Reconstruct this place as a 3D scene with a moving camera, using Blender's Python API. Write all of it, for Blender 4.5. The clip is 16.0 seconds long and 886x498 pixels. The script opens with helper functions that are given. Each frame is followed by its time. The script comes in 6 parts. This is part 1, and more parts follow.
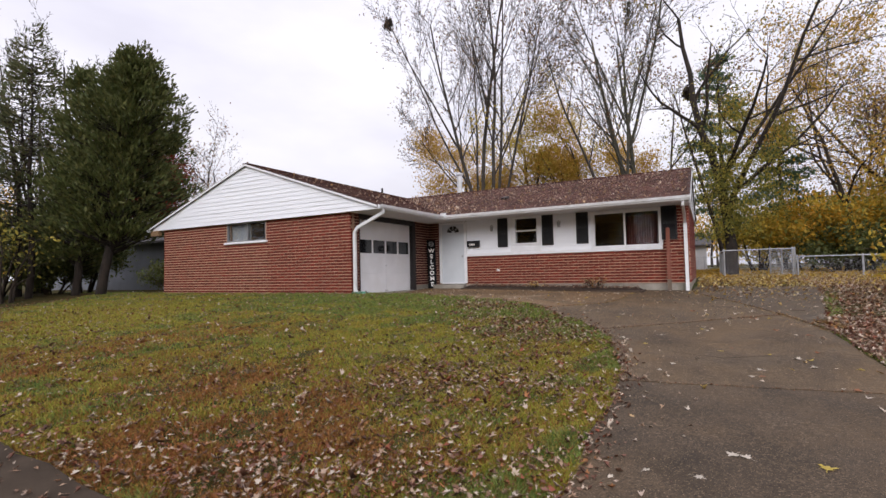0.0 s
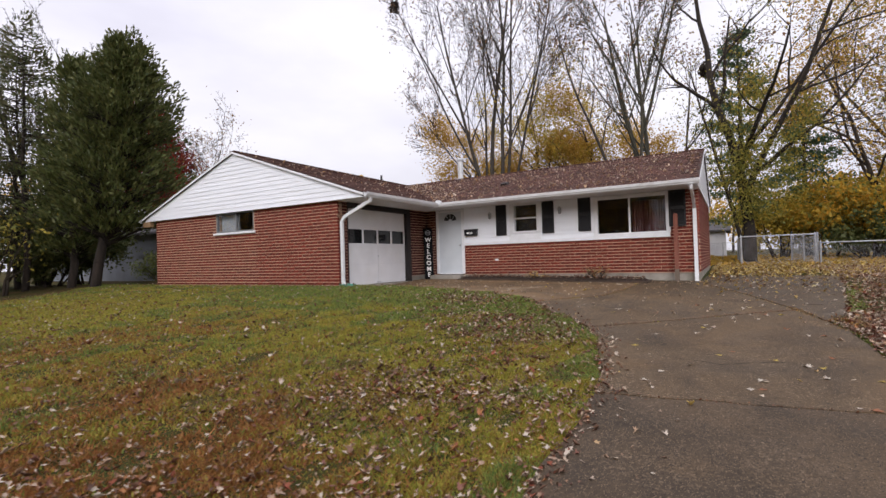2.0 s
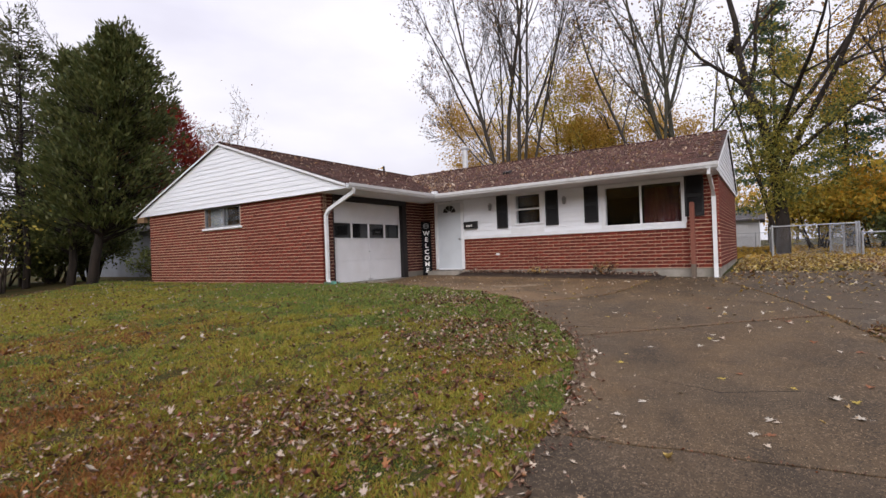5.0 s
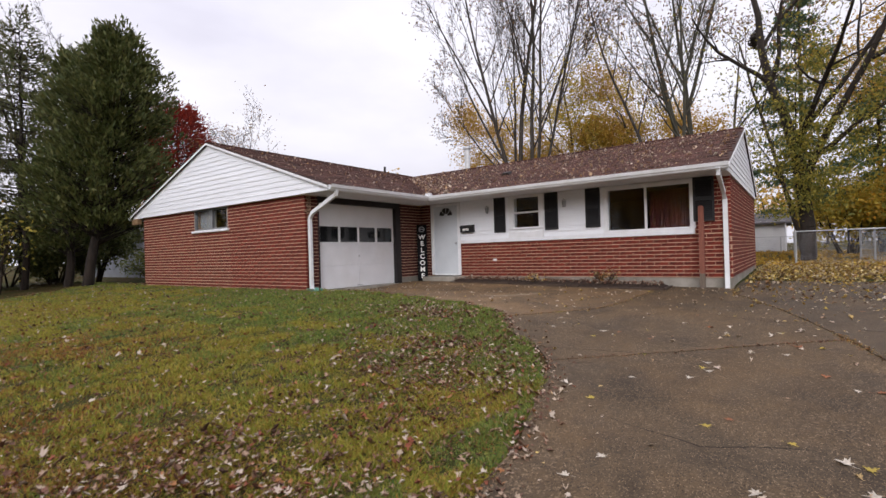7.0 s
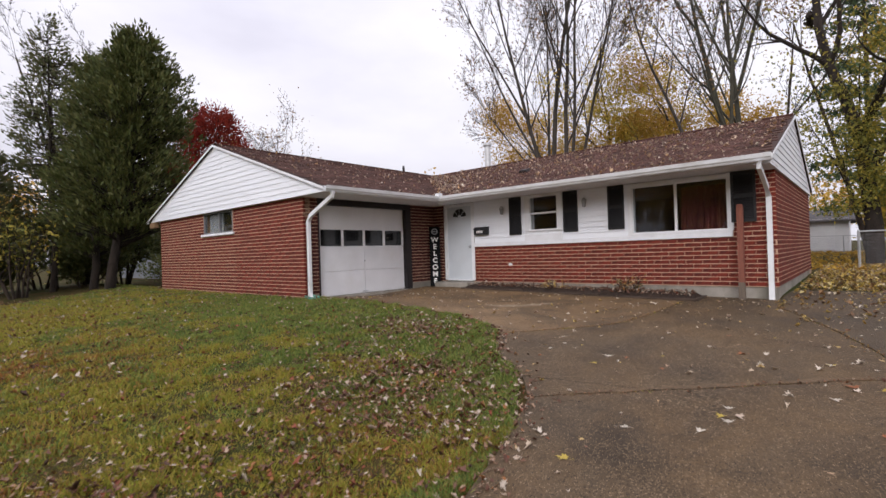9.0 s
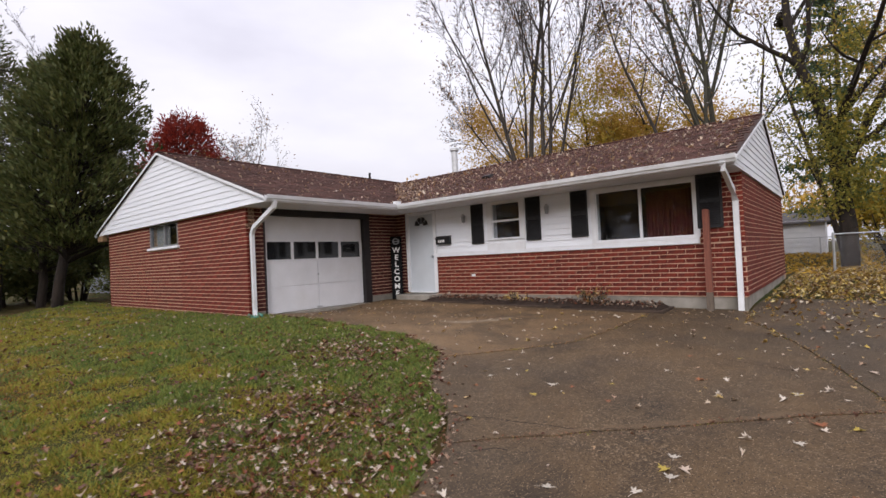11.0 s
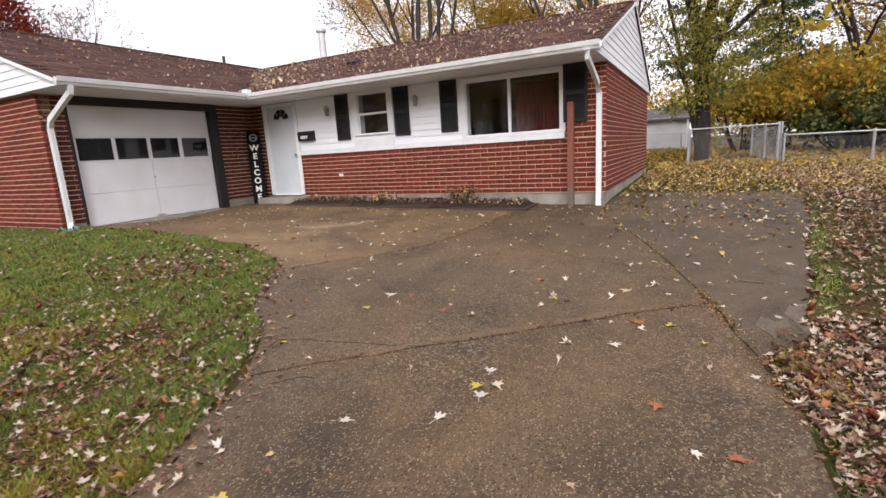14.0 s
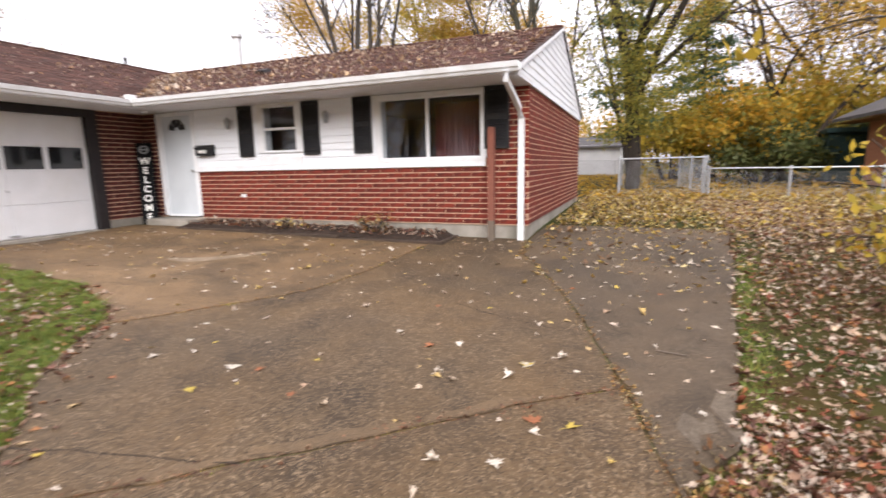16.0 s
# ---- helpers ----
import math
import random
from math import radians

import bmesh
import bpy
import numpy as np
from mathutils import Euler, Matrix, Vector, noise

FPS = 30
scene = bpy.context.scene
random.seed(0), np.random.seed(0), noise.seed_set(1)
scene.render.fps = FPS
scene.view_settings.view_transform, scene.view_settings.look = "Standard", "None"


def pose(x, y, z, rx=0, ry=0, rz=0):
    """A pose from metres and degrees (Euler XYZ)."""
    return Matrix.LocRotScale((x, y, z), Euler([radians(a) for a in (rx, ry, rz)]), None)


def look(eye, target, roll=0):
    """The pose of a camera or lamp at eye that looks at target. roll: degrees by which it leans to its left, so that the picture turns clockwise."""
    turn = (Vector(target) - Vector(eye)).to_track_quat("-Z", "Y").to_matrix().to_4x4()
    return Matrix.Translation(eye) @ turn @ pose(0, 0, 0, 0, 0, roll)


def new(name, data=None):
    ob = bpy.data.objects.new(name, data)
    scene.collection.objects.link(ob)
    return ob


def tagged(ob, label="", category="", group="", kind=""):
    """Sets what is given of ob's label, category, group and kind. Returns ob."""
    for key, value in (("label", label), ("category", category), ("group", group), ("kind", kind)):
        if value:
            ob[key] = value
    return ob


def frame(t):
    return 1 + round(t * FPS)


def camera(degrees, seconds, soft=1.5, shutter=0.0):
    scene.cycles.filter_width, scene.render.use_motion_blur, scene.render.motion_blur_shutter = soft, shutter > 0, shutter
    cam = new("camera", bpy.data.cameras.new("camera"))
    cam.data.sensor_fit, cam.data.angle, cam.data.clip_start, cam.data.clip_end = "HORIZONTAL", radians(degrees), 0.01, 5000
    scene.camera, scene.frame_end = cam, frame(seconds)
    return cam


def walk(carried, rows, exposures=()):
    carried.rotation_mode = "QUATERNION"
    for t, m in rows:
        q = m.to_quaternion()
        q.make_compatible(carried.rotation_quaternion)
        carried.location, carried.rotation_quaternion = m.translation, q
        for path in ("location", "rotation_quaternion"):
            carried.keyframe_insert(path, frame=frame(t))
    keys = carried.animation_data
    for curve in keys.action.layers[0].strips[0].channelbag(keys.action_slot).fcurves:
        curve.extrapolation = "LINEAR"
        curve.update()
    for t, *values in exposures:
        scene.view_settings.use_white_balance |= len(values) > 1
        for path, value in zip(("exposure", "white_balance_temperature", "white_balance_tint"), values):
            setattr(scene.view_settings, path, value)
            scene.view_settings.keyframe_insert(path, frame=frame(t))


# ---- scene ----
cam = camera(85.1, 16.0, soft=1.5, shutter=0.5)
PATH = [
    (0, (0.185, 0.066, 1.679), (-0.772, 1.82, 1.769), -1.3),
    (0.5, (0.231, 0.274, 1.683), (-0.739, 2.022, 1.759), -2.1),
    (1, (0.355, 0.518, 1.715), (-0.694, 2.22, 1.772), -0.4),
    (1.5, (0.415, 0.741, 1.719), (-0.652, 2.432, 1.76), -1.5),
    (2, (0.44, 1.014, 1.75), (-0.581, 2.734, 1.789), -1.7),
    (2.5, (0.538, 1.265, 1.757), (-0.521, 2.962, 1.775), -1.2),
    (3, (0.636, 1.49, 1.777), (-0.446, 3.171, 1.779), -0.1),
    (3.5, (0.622, 1.737, 1.784), (-0.438, 3.433, 1.792), -1.2),
    (4, (0.614, 1.906, 1.804), (-0.44, 3.606, 1.821), -1.1),
    (4.2, (0.633, 1.983, 1.8), (-0.443, 3.669, 1.802), -1.6),
    (6.3, (0.726, 2.964, 1.847), (-0.418, 4.604, 1.881), -1.6),
    (6.5, (0.79, 3.067, 1.879), (-0.372, 4.695, 1.918), -0.4),
    (7, (0.881, 3.316, 1.901), (-0.301, 4.929, 1.916), -1.7),
    (7.5, (0.893, 3.621, 1.93), (-0.3, 5.225, 1.957), -2.3),
    (8, (0.929, 3.932, 1.953), (-0.303, 5.507, 1.957), -1.8),
    (8.5, (0.998, 4.226, 1.984), (-0.297, 5.75, 1.984), -1.5),
    (9, (0.971, 4.507, 2.01), (-0.344, 6.014, 2.026), -1.8),
    (9.2, (0.969, 4.611, 2.015), (-0.341, 6.121, 2.064), -2.3),
    (11.3, (1.094, 5.594, 2.103), (-0.172, 7.142, 2.14), -2.5),
    (11.5, (1.128, 5.673, 2.105), (-0.138, 7.221, 2.128), -1.2),
    (12, (1.207, 5.805, 2.112), (-0.046, 7.365, 2.097), -0.4),
    (12.5, (1.243, 5.895, 2.091), (0.043, 7.49, 1.974), -1.1),
    (13, (1.235, 6.027, 2.065), (0.174, 7.703, 1.811), -1.1),
    (13.5, (1.199, 6.187, 2.045), (0.236, 7.905, 1.699), -2.2),
    (14, (1.215, 6.363, 2.045), (0.287, 8.09, 1.649), -3.4),
    (14.5, (1.287, 6.595, 2.079), (0.258, 8.263, 1.68), -1.6),
    (15, (1.267, 6.861, 2.095), (0.166, 8.489, 1.723), -2.2),
    (15.5, (1.259, 7.152, 2.126), (0.289, 8.868, 1.789), -2.4),
    (16, (1.339, 7.463, 2.151), (0.611, 9.295, 1.814), -1.2),
]
walk(cam, [(t, look(eye, target, roll)) for t, eye, target, roll in PATH],
     exposures=[(0.0, 0.36, 6450, 14), (11.5, 0.32, 6450, 14), (12.5, 0.31, 6500, 13), (13.3, 0.43, 6550, 13), (14.2, 0.93, 6600, 13), (15.2, 1.18, 6650, 13), (16.0, 1.20, 6650, 13)])

# ---- world and light: a bright overcast sky ----
world = bpy.data.worlds.new("overcast_sky")
scene.world = world
world.use_nodes = True
wn = world.node_tree
wn.nodes.clear()
w_out = wn.nodes.new("ShaderNodeOutputWorld")
w_bg = wn.nodes.new("ShaderNodeBackground")
w_sky = wn.nodes.new("ShaderNodeTexSky")
w_sky.sky_type = 'NISHITA'
w_sky.sun_disc = False
w_sky.sun_elevation = radians(32)
w_sky.sun_rotation = radians(158)
w_sky.air_density, w_sky.dust_density = 1.0, 4.0
w_co = wn.nodes.new("ShaderNodeTexCoord")
w_map = wn.nodes.new("ShaderNodeMapping")
w_map.inputs["Scale"].default_value = (1.0, 1.0, 2.6)
w_noise = wn.nodes.new("ShaderNodeTexNoise")
w_noise.inputs["Scale"].default_value = 1.9
w_noise.inputs["Detail"].default_value = 5.0
w_noise.inputs["Roughness"].default_value = 0.5
w_ramp = wn.nodes.new("ShaderNodeValToRGB")
w_ramp.color_ramp.elements[0].position, w_ramp.color_ramp.elements[0].color = 0.30, (6.7, 6.65, 7.45, 1)
w_ramp.color_ramp.elements[1].position, w_ramp.color_ramp.elements[1].color = 0.62, (8.8, 8.75, 9.3, 1)
w_mix = wn.nodes.new("ShaderNodeMixRGB")
w_mix.inputs["Fac"].default_value = 0.93
wn.links.new(w_co.outputs["Generated"], w_map.inputs["Vector"])
wn.links.new(w_map.outputs["Vector"], w_noise.inputs["Vector"])
wn.links.new(w_noise.outputs["Fac"], w_ramp.inputs["Fac"])
wn.links.new(w_sky.outputs["Color"], w_mix.inputs["Color1"])
wn.links.new(w_ramp.outputs["Color"], w_mix.inputs["Color2"])
w_sep = wn.nodes.new("ShaderNodeSeparateXYZ")
w_up = wn.nodes.new("ShaderNodeMapRange")
w_up.inputs["From Min"].default_value, w_up.inputs["From Max"].default_value = 0.15, 1.0
w_up.inputs["To Min"].default_value, w_up.inputs["To Max"].default_value = 0.86, 1.45
w_mul = wn.nodes.new("ShaderNodeMixRGB")
w_mul.blend_type, w_mul.inputs["Fac"].default_value = 'MULTIPLY', 1.0
wn.links.new(w_co.outputs["Generated"], w_sep.inputs["Vector"])
wn.links.new(w_sep.outputs["Z"], w_up.inputs["Value"])
wn.links.new(w_mix.outputs["Color"], w_mul.inputs["Color1"])
wn.links.new(w_up.outputs["Result"], w_mul.inputs["Color2"])
wn.links.new(w_mul.outputs["Color"], w_bg.inputs["Color"])
wn.links.new(w_bg.outputs["Background"], w_out.inputs["Surface"])
w_bg.inputs["Strength"].default_value = 0.10
sun_data = bpy.data.lights.new("sun", 'SUN')
sun_data.energy = 1.5
sun_data.angle = radians(40)
sun_data.color = (1.0, 0.99, 0.97)
sun_ob = new("sun", sun_data)
sun_ob.matrix_world = look((0, 0, 15), (-9, 22, 0))


# ---- materials ----
def material(name, c1, c2=None, scale=8.0, rough=0.8, bump=0.3, fine=60.0, metal=0.0, vary=0.0, island=0.0, stain=None, stain_scale=0.7, stain_at=0.58, spec=0.4, stretch=(1, 1, 1), height=0.01, speck=None):
    """A surface with two scales of colour variation, fine relief and, if asked, stains and a change from piece to piece."""
    m = bpy.data.materials.new(name)
    m.use_nodes = True
    n, l = m.node_tree.nodes, m.node_tree.links
    b = n["Principled BSDF"]
    b.inputs["Roughness"].default_value, b.inputs["Metallic"].default_value = rough, metal
    b.inputs["Specular IOR Level"].default_value = spec
    c2 = c2 or tuple(v * 0.75 for v in c1)
    co = n.new("ShaderNodeTexCoord")
    mp = n.new("ShaderNodeMapping")
    mp.inputs["Scale"].default_value = stretch
    l.new(co.outputs["Object"], mp.inputs["Vector"])
    n1 = n.new("ShaderNodeTexNoise")
    n1.inputs["Scale"].default_value, n1.inputs["Detail"].default_value = scale, 6
    n2 = n.new("ShaderNodeTexNoise")
    n2.inputs["Scale"].default_value, n2.inputs["Detail"].default_value = fine, 4
    for t in (n1, n2):
        l.new(mp.outputs["Vector"], t.inputs["Vector"])
    add = n.new("ShaderNodeMath")
    add.operation = 'MULTIPLY_ADD'
    add.inputs[1].default_value, add.inputs[2].default_value = 0.45, -0.22
    l.new(n2.outputs["Fac"], add.inputs[0])
    add2 = n.new("ShaderNodeMath")
    add2.operation = 'ADD'
    l.new(n1.outputs["Fac"], add2.inputs[0])
    l.new(add.outputs[0], add2.inputs[1])
    r = n.new("ShaderNodeValToRGB")
    r.color_ramp.elements[0].position, r.color_ramp.elements[0].color = 0.32, (*c2, 1)
    r.color_ramp.elements[1].position, r.color_ramp.elements[1].color = 0.68, (*c1, 1)
    l.new(add2.outputs[0], r.inputs["Fac"])
    col = r.outputs["Color"]
    if stain:
        n3 = n.new("ShaderNodeTexNoise")
        n3.inputs["Scale"].default_value, n3.inputs["Detail"].default_value = stain_scale, 5
        l.new(co.outputs["Object"], n3.inputs["Vector"])
        r3 = n.new("ShaderNodeValToRGB")
        r3.color_ramp.elements[0].position, r3.color_ramp.elements[1].position = stain_at - 0.12, stain_at + 0.12
        l.new(n3.outputs["Fac"], r3.inputs["Fac"])
        mx = n.new("ShaderNodeMixRGB")
        l.new(r3.outputs["Color"], mx.inputs["Fac"])
        l.new(col, mx.inputs["Color1"])
        mx.inputs["Color2"].default_value = (*stain, 1)
        col = mx.outputs["Color"]
    if speck:
        vo = n.new("ShaderNodeTexVoronoi")
        vo.inputs["Scale"].default_value = speck[1]
        l.new(co.outputs["Object"], vo.inputs["Vector"])
        sr = n.new("ShaderNodeSeparateColor")
        l.new(vo.outputs["Color"], sr.inputs["Color"])
        rs = n.new("ShaderNodeValToRGB")
        rs.color_ramp.elements[0].position, rs.color_ramp.elements[0].color = speck[2], (0, 0, 0, 1)
        rs.color_ramp.elements[1].position, rs.color_ramp.elements[1].color = 1.0, (1, 1, 1, 1)
        l.new(sr.outputs[0], rs.inputs["Fac"])
        ms = n.new("ShaderNodeMixRGB")
        l.new(rs.outputs["Color"], ms.inputs["Fac"])
        l.new(col, ms.inputs["Color1"])
        ms.inputs["Color2"].default_value = (*speck[0], 1)
        dk = n.new("ShaderNodeMapRange")
        dk.inputs["To Min"].default_value, dk.inputs["To Max"].default_value = 0.70, 1.25
        l.new(sr.outputs[1], dk.inputs["Value"])
        hd = n.new("ShaderNodeHueSaturation")
        l.new(dk.outputs["Result"], hd.inputs["Value"])
        l.new(ms.outputs["Color"], hd.inputs["Color"])
        col = hd.outputs["Color"]
    if vary or island:
        src = n.new("ShaderNodeNewGeometry").outputs["Random Per Island"] if island else n.new("ShaderNodeObjectInfo").outputs["Random"]
        mr = n.new("ShaderNodeMapRange")
        k = vary or island
        mr.inputs["To Min"].default_value, mr.inputs["To Max"].default_value = 1 - k, 1 + k
        l.new(src, mr.inputs["Value"])
        hs = n.new("ShaderNodeHueSaturation")
        l.new(mr.outputs["Result"], hs.inputs["Value"])
        l.new(col, hs.inputs["Color"])
        col = hs.outputs["Color"]
    l.new(col, b.inputs["Base Color"])
    if bump:
        bp = n.new("ShaderNodeBump")
        bp.inputs["Strength"].default_value, bp.inputs["Distance"].default_value = bump, height
        l.new(add2.outputs[0], bp.inputs["Height"])
        l.new(bp.outputs["Normal"], b.inputs["Normal"])
    return m


def concrete(name, pale, tan, dark, pebble, coarse=1.0, damp=0.55):
    """Old exposed-aggregate concrete: broad tan and grey weathering, damp stains, pebbles of two sizes, pits and grit."""
    m = bpy.data.materials.new(name)
    m.use_nodes = True
    n, l = m.node_tree.nodes, m.node_tree.links
    b = n["Principled BSDF"]
    b.inputs["Specular IOR Level"].default_value = 0.30
    co = n.new("ShaderNodeTexCoord")

    def grain(scale, detail, rough=0.6, warp=0.0):
        t = n.new("ShaderNodeTexNoise")
        t.inputs["Scale"].default_value, t.inputs["Detail"].default_value = scale, detail
        t.inputs["Roughness"].default_value, t.inputs["Distortion"].default_value = rough, warp
        l.new(co.outputs["Object"], t.inputs["Vector"])
        return t.outputs["Fac"]

    def ramp(v, lo, hi, c0=(0, 0, 0), c1=(1, 1, 1)):
        r = n.new("ShaderNodeValToRGB")
        r.color_ramp.elements[0].position, r.color_ramp.elements[0].color = lo, (*c0, 1)
        r.color_ramp.elements[1].position, r.color_ramp.elements[1].color = hi, (*c1, 1)
        l.new(v, r.inputs["Fac"])
        return r.outputs["Color"]

    def mix(fac, a, c, mode='MIX'):
        x = n.new("ShaderNodeMixRGB")
        x.blend_type = mode
        for v, k in ((fac, "Fac"), (a, "Color1"), (c, "Color2")):
            if isinstance(v, tuple):
                x.inputs[k].default_value = (*v, 1)
            elif isinstance(v, float):
                x.inputs[k].default_value = v
            else:
                l.new(v, x.inputs[k])
        return x.outputs["Color"]

    def cells(scale):
        v = n.new("ShaderNodeTexVoronoi")
        v.inputs["Scale"].default_value = scale
        l.new(co.outputs["Object"], v.inputs["Vector"])
        sp = n.new("ShaderNodeSeparateColor")
        l.new(v.outputs["Color"], sp.inputs["Color"])
        return sp, v

    col = mix(ramp(grain(0.55, 4, 0.55, 0.6), 0.40, 0.60), pale, tan)
    col = mix(ramp(grain(1.25, 7, 0.64, 0.5), 0.44, 0.72), col, dark)
    grit = grain(34.0, 5, 0.7)
    col = mix(0.55, col, ramp(grit, 0.28, 0.72, (0.50, 0.50, 0.50), (1.36, 1.36, 1.36)), 'MULTIPLY')
    col = mix(0.5, col, ramp(grain(7.0, 6, 0.7), 0.30, 0.70, (0.70, 0.70, 0.70), (1.30, 1.30, 1.30)), 'MULTIPLY')
    big, bigv = cells(62.0 * coarse)
    wear = ramp(grain(1.1, 4, 0.6), 0.40, 0.66)
    stone = mix(1.0, ramp(big.outputs[0], 0.79, 0.86), wear, 'MULTIPLY')
    shade = mix(big.outputs[1], pebble, tuple(v * 0.42 for v in pebble))
    half = n.new("ShaderNodeMath")
    half.operation = 'MULTIPLY'
    half.inputs[1].default_value = 0.70
    l.new(stone, half.inputs[0])
    col = mix(half.outputs[0], col, shade)
    small, smallv = cells(150.0 * coarse)
    col = mix(ramp(small.outputs[0], 0.90, 0.96), col, tuple(v * 0.9 for v in pebble))
    col = mix(ramp(small.outputs[1], 0.88, 0.97), col, tuple(v * 0.35 for v in dark))
    l.new(col, b.inputs["Base Color"])
    rg = n.new("ShaderNodeMapRange")
    rg.inputs["To Min"].default_value, rg.inputs["To Max"].default_value = damp, 0.9
    l.new(grain(1.3, 5), rg.inputs["Value"])
    l.new(rg.outputs["Result"], b.inputs["Roughness"])
    ad = n.new("ShaderNodeMath")
    ad.operation = 'MULTIPLY_ADD'
    ad.inputs[1].default_value = 0.35
    l.new(stone, ad.inputs[0])
    l.new(grit, ad.inputs[2])
    bp = n.new("ShaderNodeBump")
    bp.inputs["Strength"].default_value, bp.inputs["Distance"].default_value = 0.8, 0.006
    l.new(ad.outputs[0], bp.inputs["Height"])
    l.new(bp.outputs["Normal"], b.inputs["Normal"])
    return m


def leaf_material(name, colours, rough=0.6, through_light=0.25, steps=False):
    """Leaves: each one takes its colour from a row of tones by chance; some light passes through."""
    m = bpy.data.materials.new(name)
    m.use_nodes = True
    n, l = m.node_tree.nodes, m.node_tree.links
    b = n["Principled BSDF"]
    b.inputs["Roughness"].default_value = rough
    b.inputs["Specular IOR Level"].default_value = 0.25
    g = n.new("ShaderNodeNewGeometry")
    r = n.new("ShaderNodeValToRGB")
    r.color_ramp.interpolation = 'CONSTANT' if steps else 'LINEAR'
    while len(r.color_ramp.elements) < len(colours):
        r.color_ramp.elements.new(0.5)
    for i, c in enumerate(colours):
        r.color_ramp.elements[i].position = i / (len(colours) - (0 if steps else 1))
        r.color_ramp.elements[i].color = (*c, 1)
    l.new(g.outputs["Random Per Island"], r.inputs["Fac"])
    l.new(r.outputs["Color"], b.inputs["Base Color"])
    if through_light:
        tr = n.new("ShaderNodeBsdfTranslucent")
        l.new(r.outputs["Color"], tr.inputs["Color"])
        mx = n.new("ShaderNodeMixShader")
        mx.inputs["Fac"].default_value = through_light
        l.new(b.outputs["BSDF"], mx.inputs[1])
        l.new(tr.outputs["BSDF"], mx.inputs[2])
        l.new(mx.outputs["Shader"], n["Material Output"].inputs["Surface"])
    return m


def glass_material(name, tint=(0.75, 0.78, 0.8)):
    m = bpy.data.materials.new(name)
    m.use_nodes = True
    b = m.node_tree.nodes["Principled BSDF"]
    b.inputs["Base Color"].default_value = (*tint, 1)
    b.inputs["Roughness"].default_value = 0.02
    b.inputs["Transmission Weight"].default_value = 1.0
    b.inputs["IOR"].default_value = 1.45
    return m


M_BRICK = material("red_brick", (0.180, 0.025, 0.0135), (0.078, 0.0125, 0.008), scale=14, fine=120, rough=0.85, bump=0.5, vary=0.22, height=0.004)
M_BRICK_J = material("red_brick_joined", (0.180, 0.025, 0.0135), (0.078, 0.0125, 0.008), scale=14, fine=120, rough=0.85, bump=0.5, island=0.22, height=0.004)
# A darker tone of red_brick, laid on the walls beside garage door and entry.
M_BRICKDARK = material("red_brick_darker", (0.085, 0.017, 0.013), (0.040, 0.009, 0.008), scale=14, fine=120, rough=0.85, bump=0.5, vary=0.22, height=0.004)
M_MORTAR = material("mortar", (0.55, 0.37, 0.26), (0.43, 0.28, 0.19), scale=9, rough=0.95, bump=0.4)
M_SIDING = material("white_vinyl_siding", (0.82, 0.845, 0.89), (0.76, 0.785, 0.83), scale=3, fine=30, rough=0.45, bump=0.08, vary=0.02, stretch=(0.3, 0.3, 3))
M_TRIM = material("white_painted_trim", (0.785, 0.80, 0.83), (0.71, 0.72, 0.74), scale=5, fine=50, rough=0.5, bump=0.1)
M_DOORPAINT = material("white_door_paint", (0.60, 0.64, 0.68), (0.54, 0.58, 0.62), scale=2, fine=40, rough=0.4, bump=0.05)
M_GARAGE = material("garage_door_paint", (0.765, 0.775, 0.80), (0.70, 0.71, 0.73), scale=2.2, fine=40, rough=0.5, bump=0.12, stain=(0.68, 0.68, 0.68), stain_scale=1.3, stain_at=0.68)
M_BLACK = material("black_paint", (0.018, 0.018, 0.02), (0.010, 0.010, 0.012), scale=10, rough=0.5, bump=0.1)
M_DARKTRIM = material("dark_brown_paint", (0.020, 0.016, 0.017), (0.012, 0.010, 0.011), scale=6, rough=0.6, bump=0.15)
M_SHINGLE = material("asphalt_shingle", (0.114, 0.055, 0.043), (0.050, 0.026, 0.021), scale=5, fine=160, rough=0.95, bump=0.5, island=0.36, spec=0.2)
M_ROOFDECK = material("roof_felt", (0.06, 0.035, 0.03), (0.04, 0.024, 0.02), scale=8, rough=0.95)
M_METAL = material("white_gutter_metal", (0.77, 0.785, 0.81), (0.68, 0.69, 0.70), scale=4, fine=30, rough=0.4, bump=0.08, stain=(0.56, 0.55, 0.53), stain_scale=2.2, stain_at=0.7)
M_GALV = material("galvanised_steel", (0.52, 0.53, 0.55), (0.38, 0.39, 0.40), scale=9, rough=0.45, metal=0.7, bump=0.1)
M_CONC = material("foundation_concrete", (0.34, 0.31, 0.27), (0.23, 0.21, 0.18), scale=4, fine=70, rough=0.95, bump=0.4, stain=(0.16, 0.15, 0.12), stain_scale=1.6, stain_at=0.62)
M_SLAB = concrete("old_concrete_drive", (0.076, 0.051, 0.028), (0.104, 0.064, 0.030), (0.036, 0.024, 0.014), (0.270, 0.190, 0.115))
M_SLAB_TAN = concrete("tan_concrete_drive", (0.208, 0.130, 0.066), (0.150, 0.092, 0.045), (0.062, 0.041, 0.022), (0.23, 0.155, 0.09), coarse=1.5)
M_SLAB_GREY = concrete("grey_concrete_strip", (0.076, 0.053, 0.033), (0.096, 0.063, 0.035), (0.037, 0.026, 0.016), (0.20, 0.15, 0.10), coarse=1.6)
M_SLAB_APRON = concrete("damp_concrete_apron", (0.062, 0.042, 0.025), (0.080, 0.051, 0.026), (0.032, 0.022, 0.013), (0.21, 0.15, 0.095))
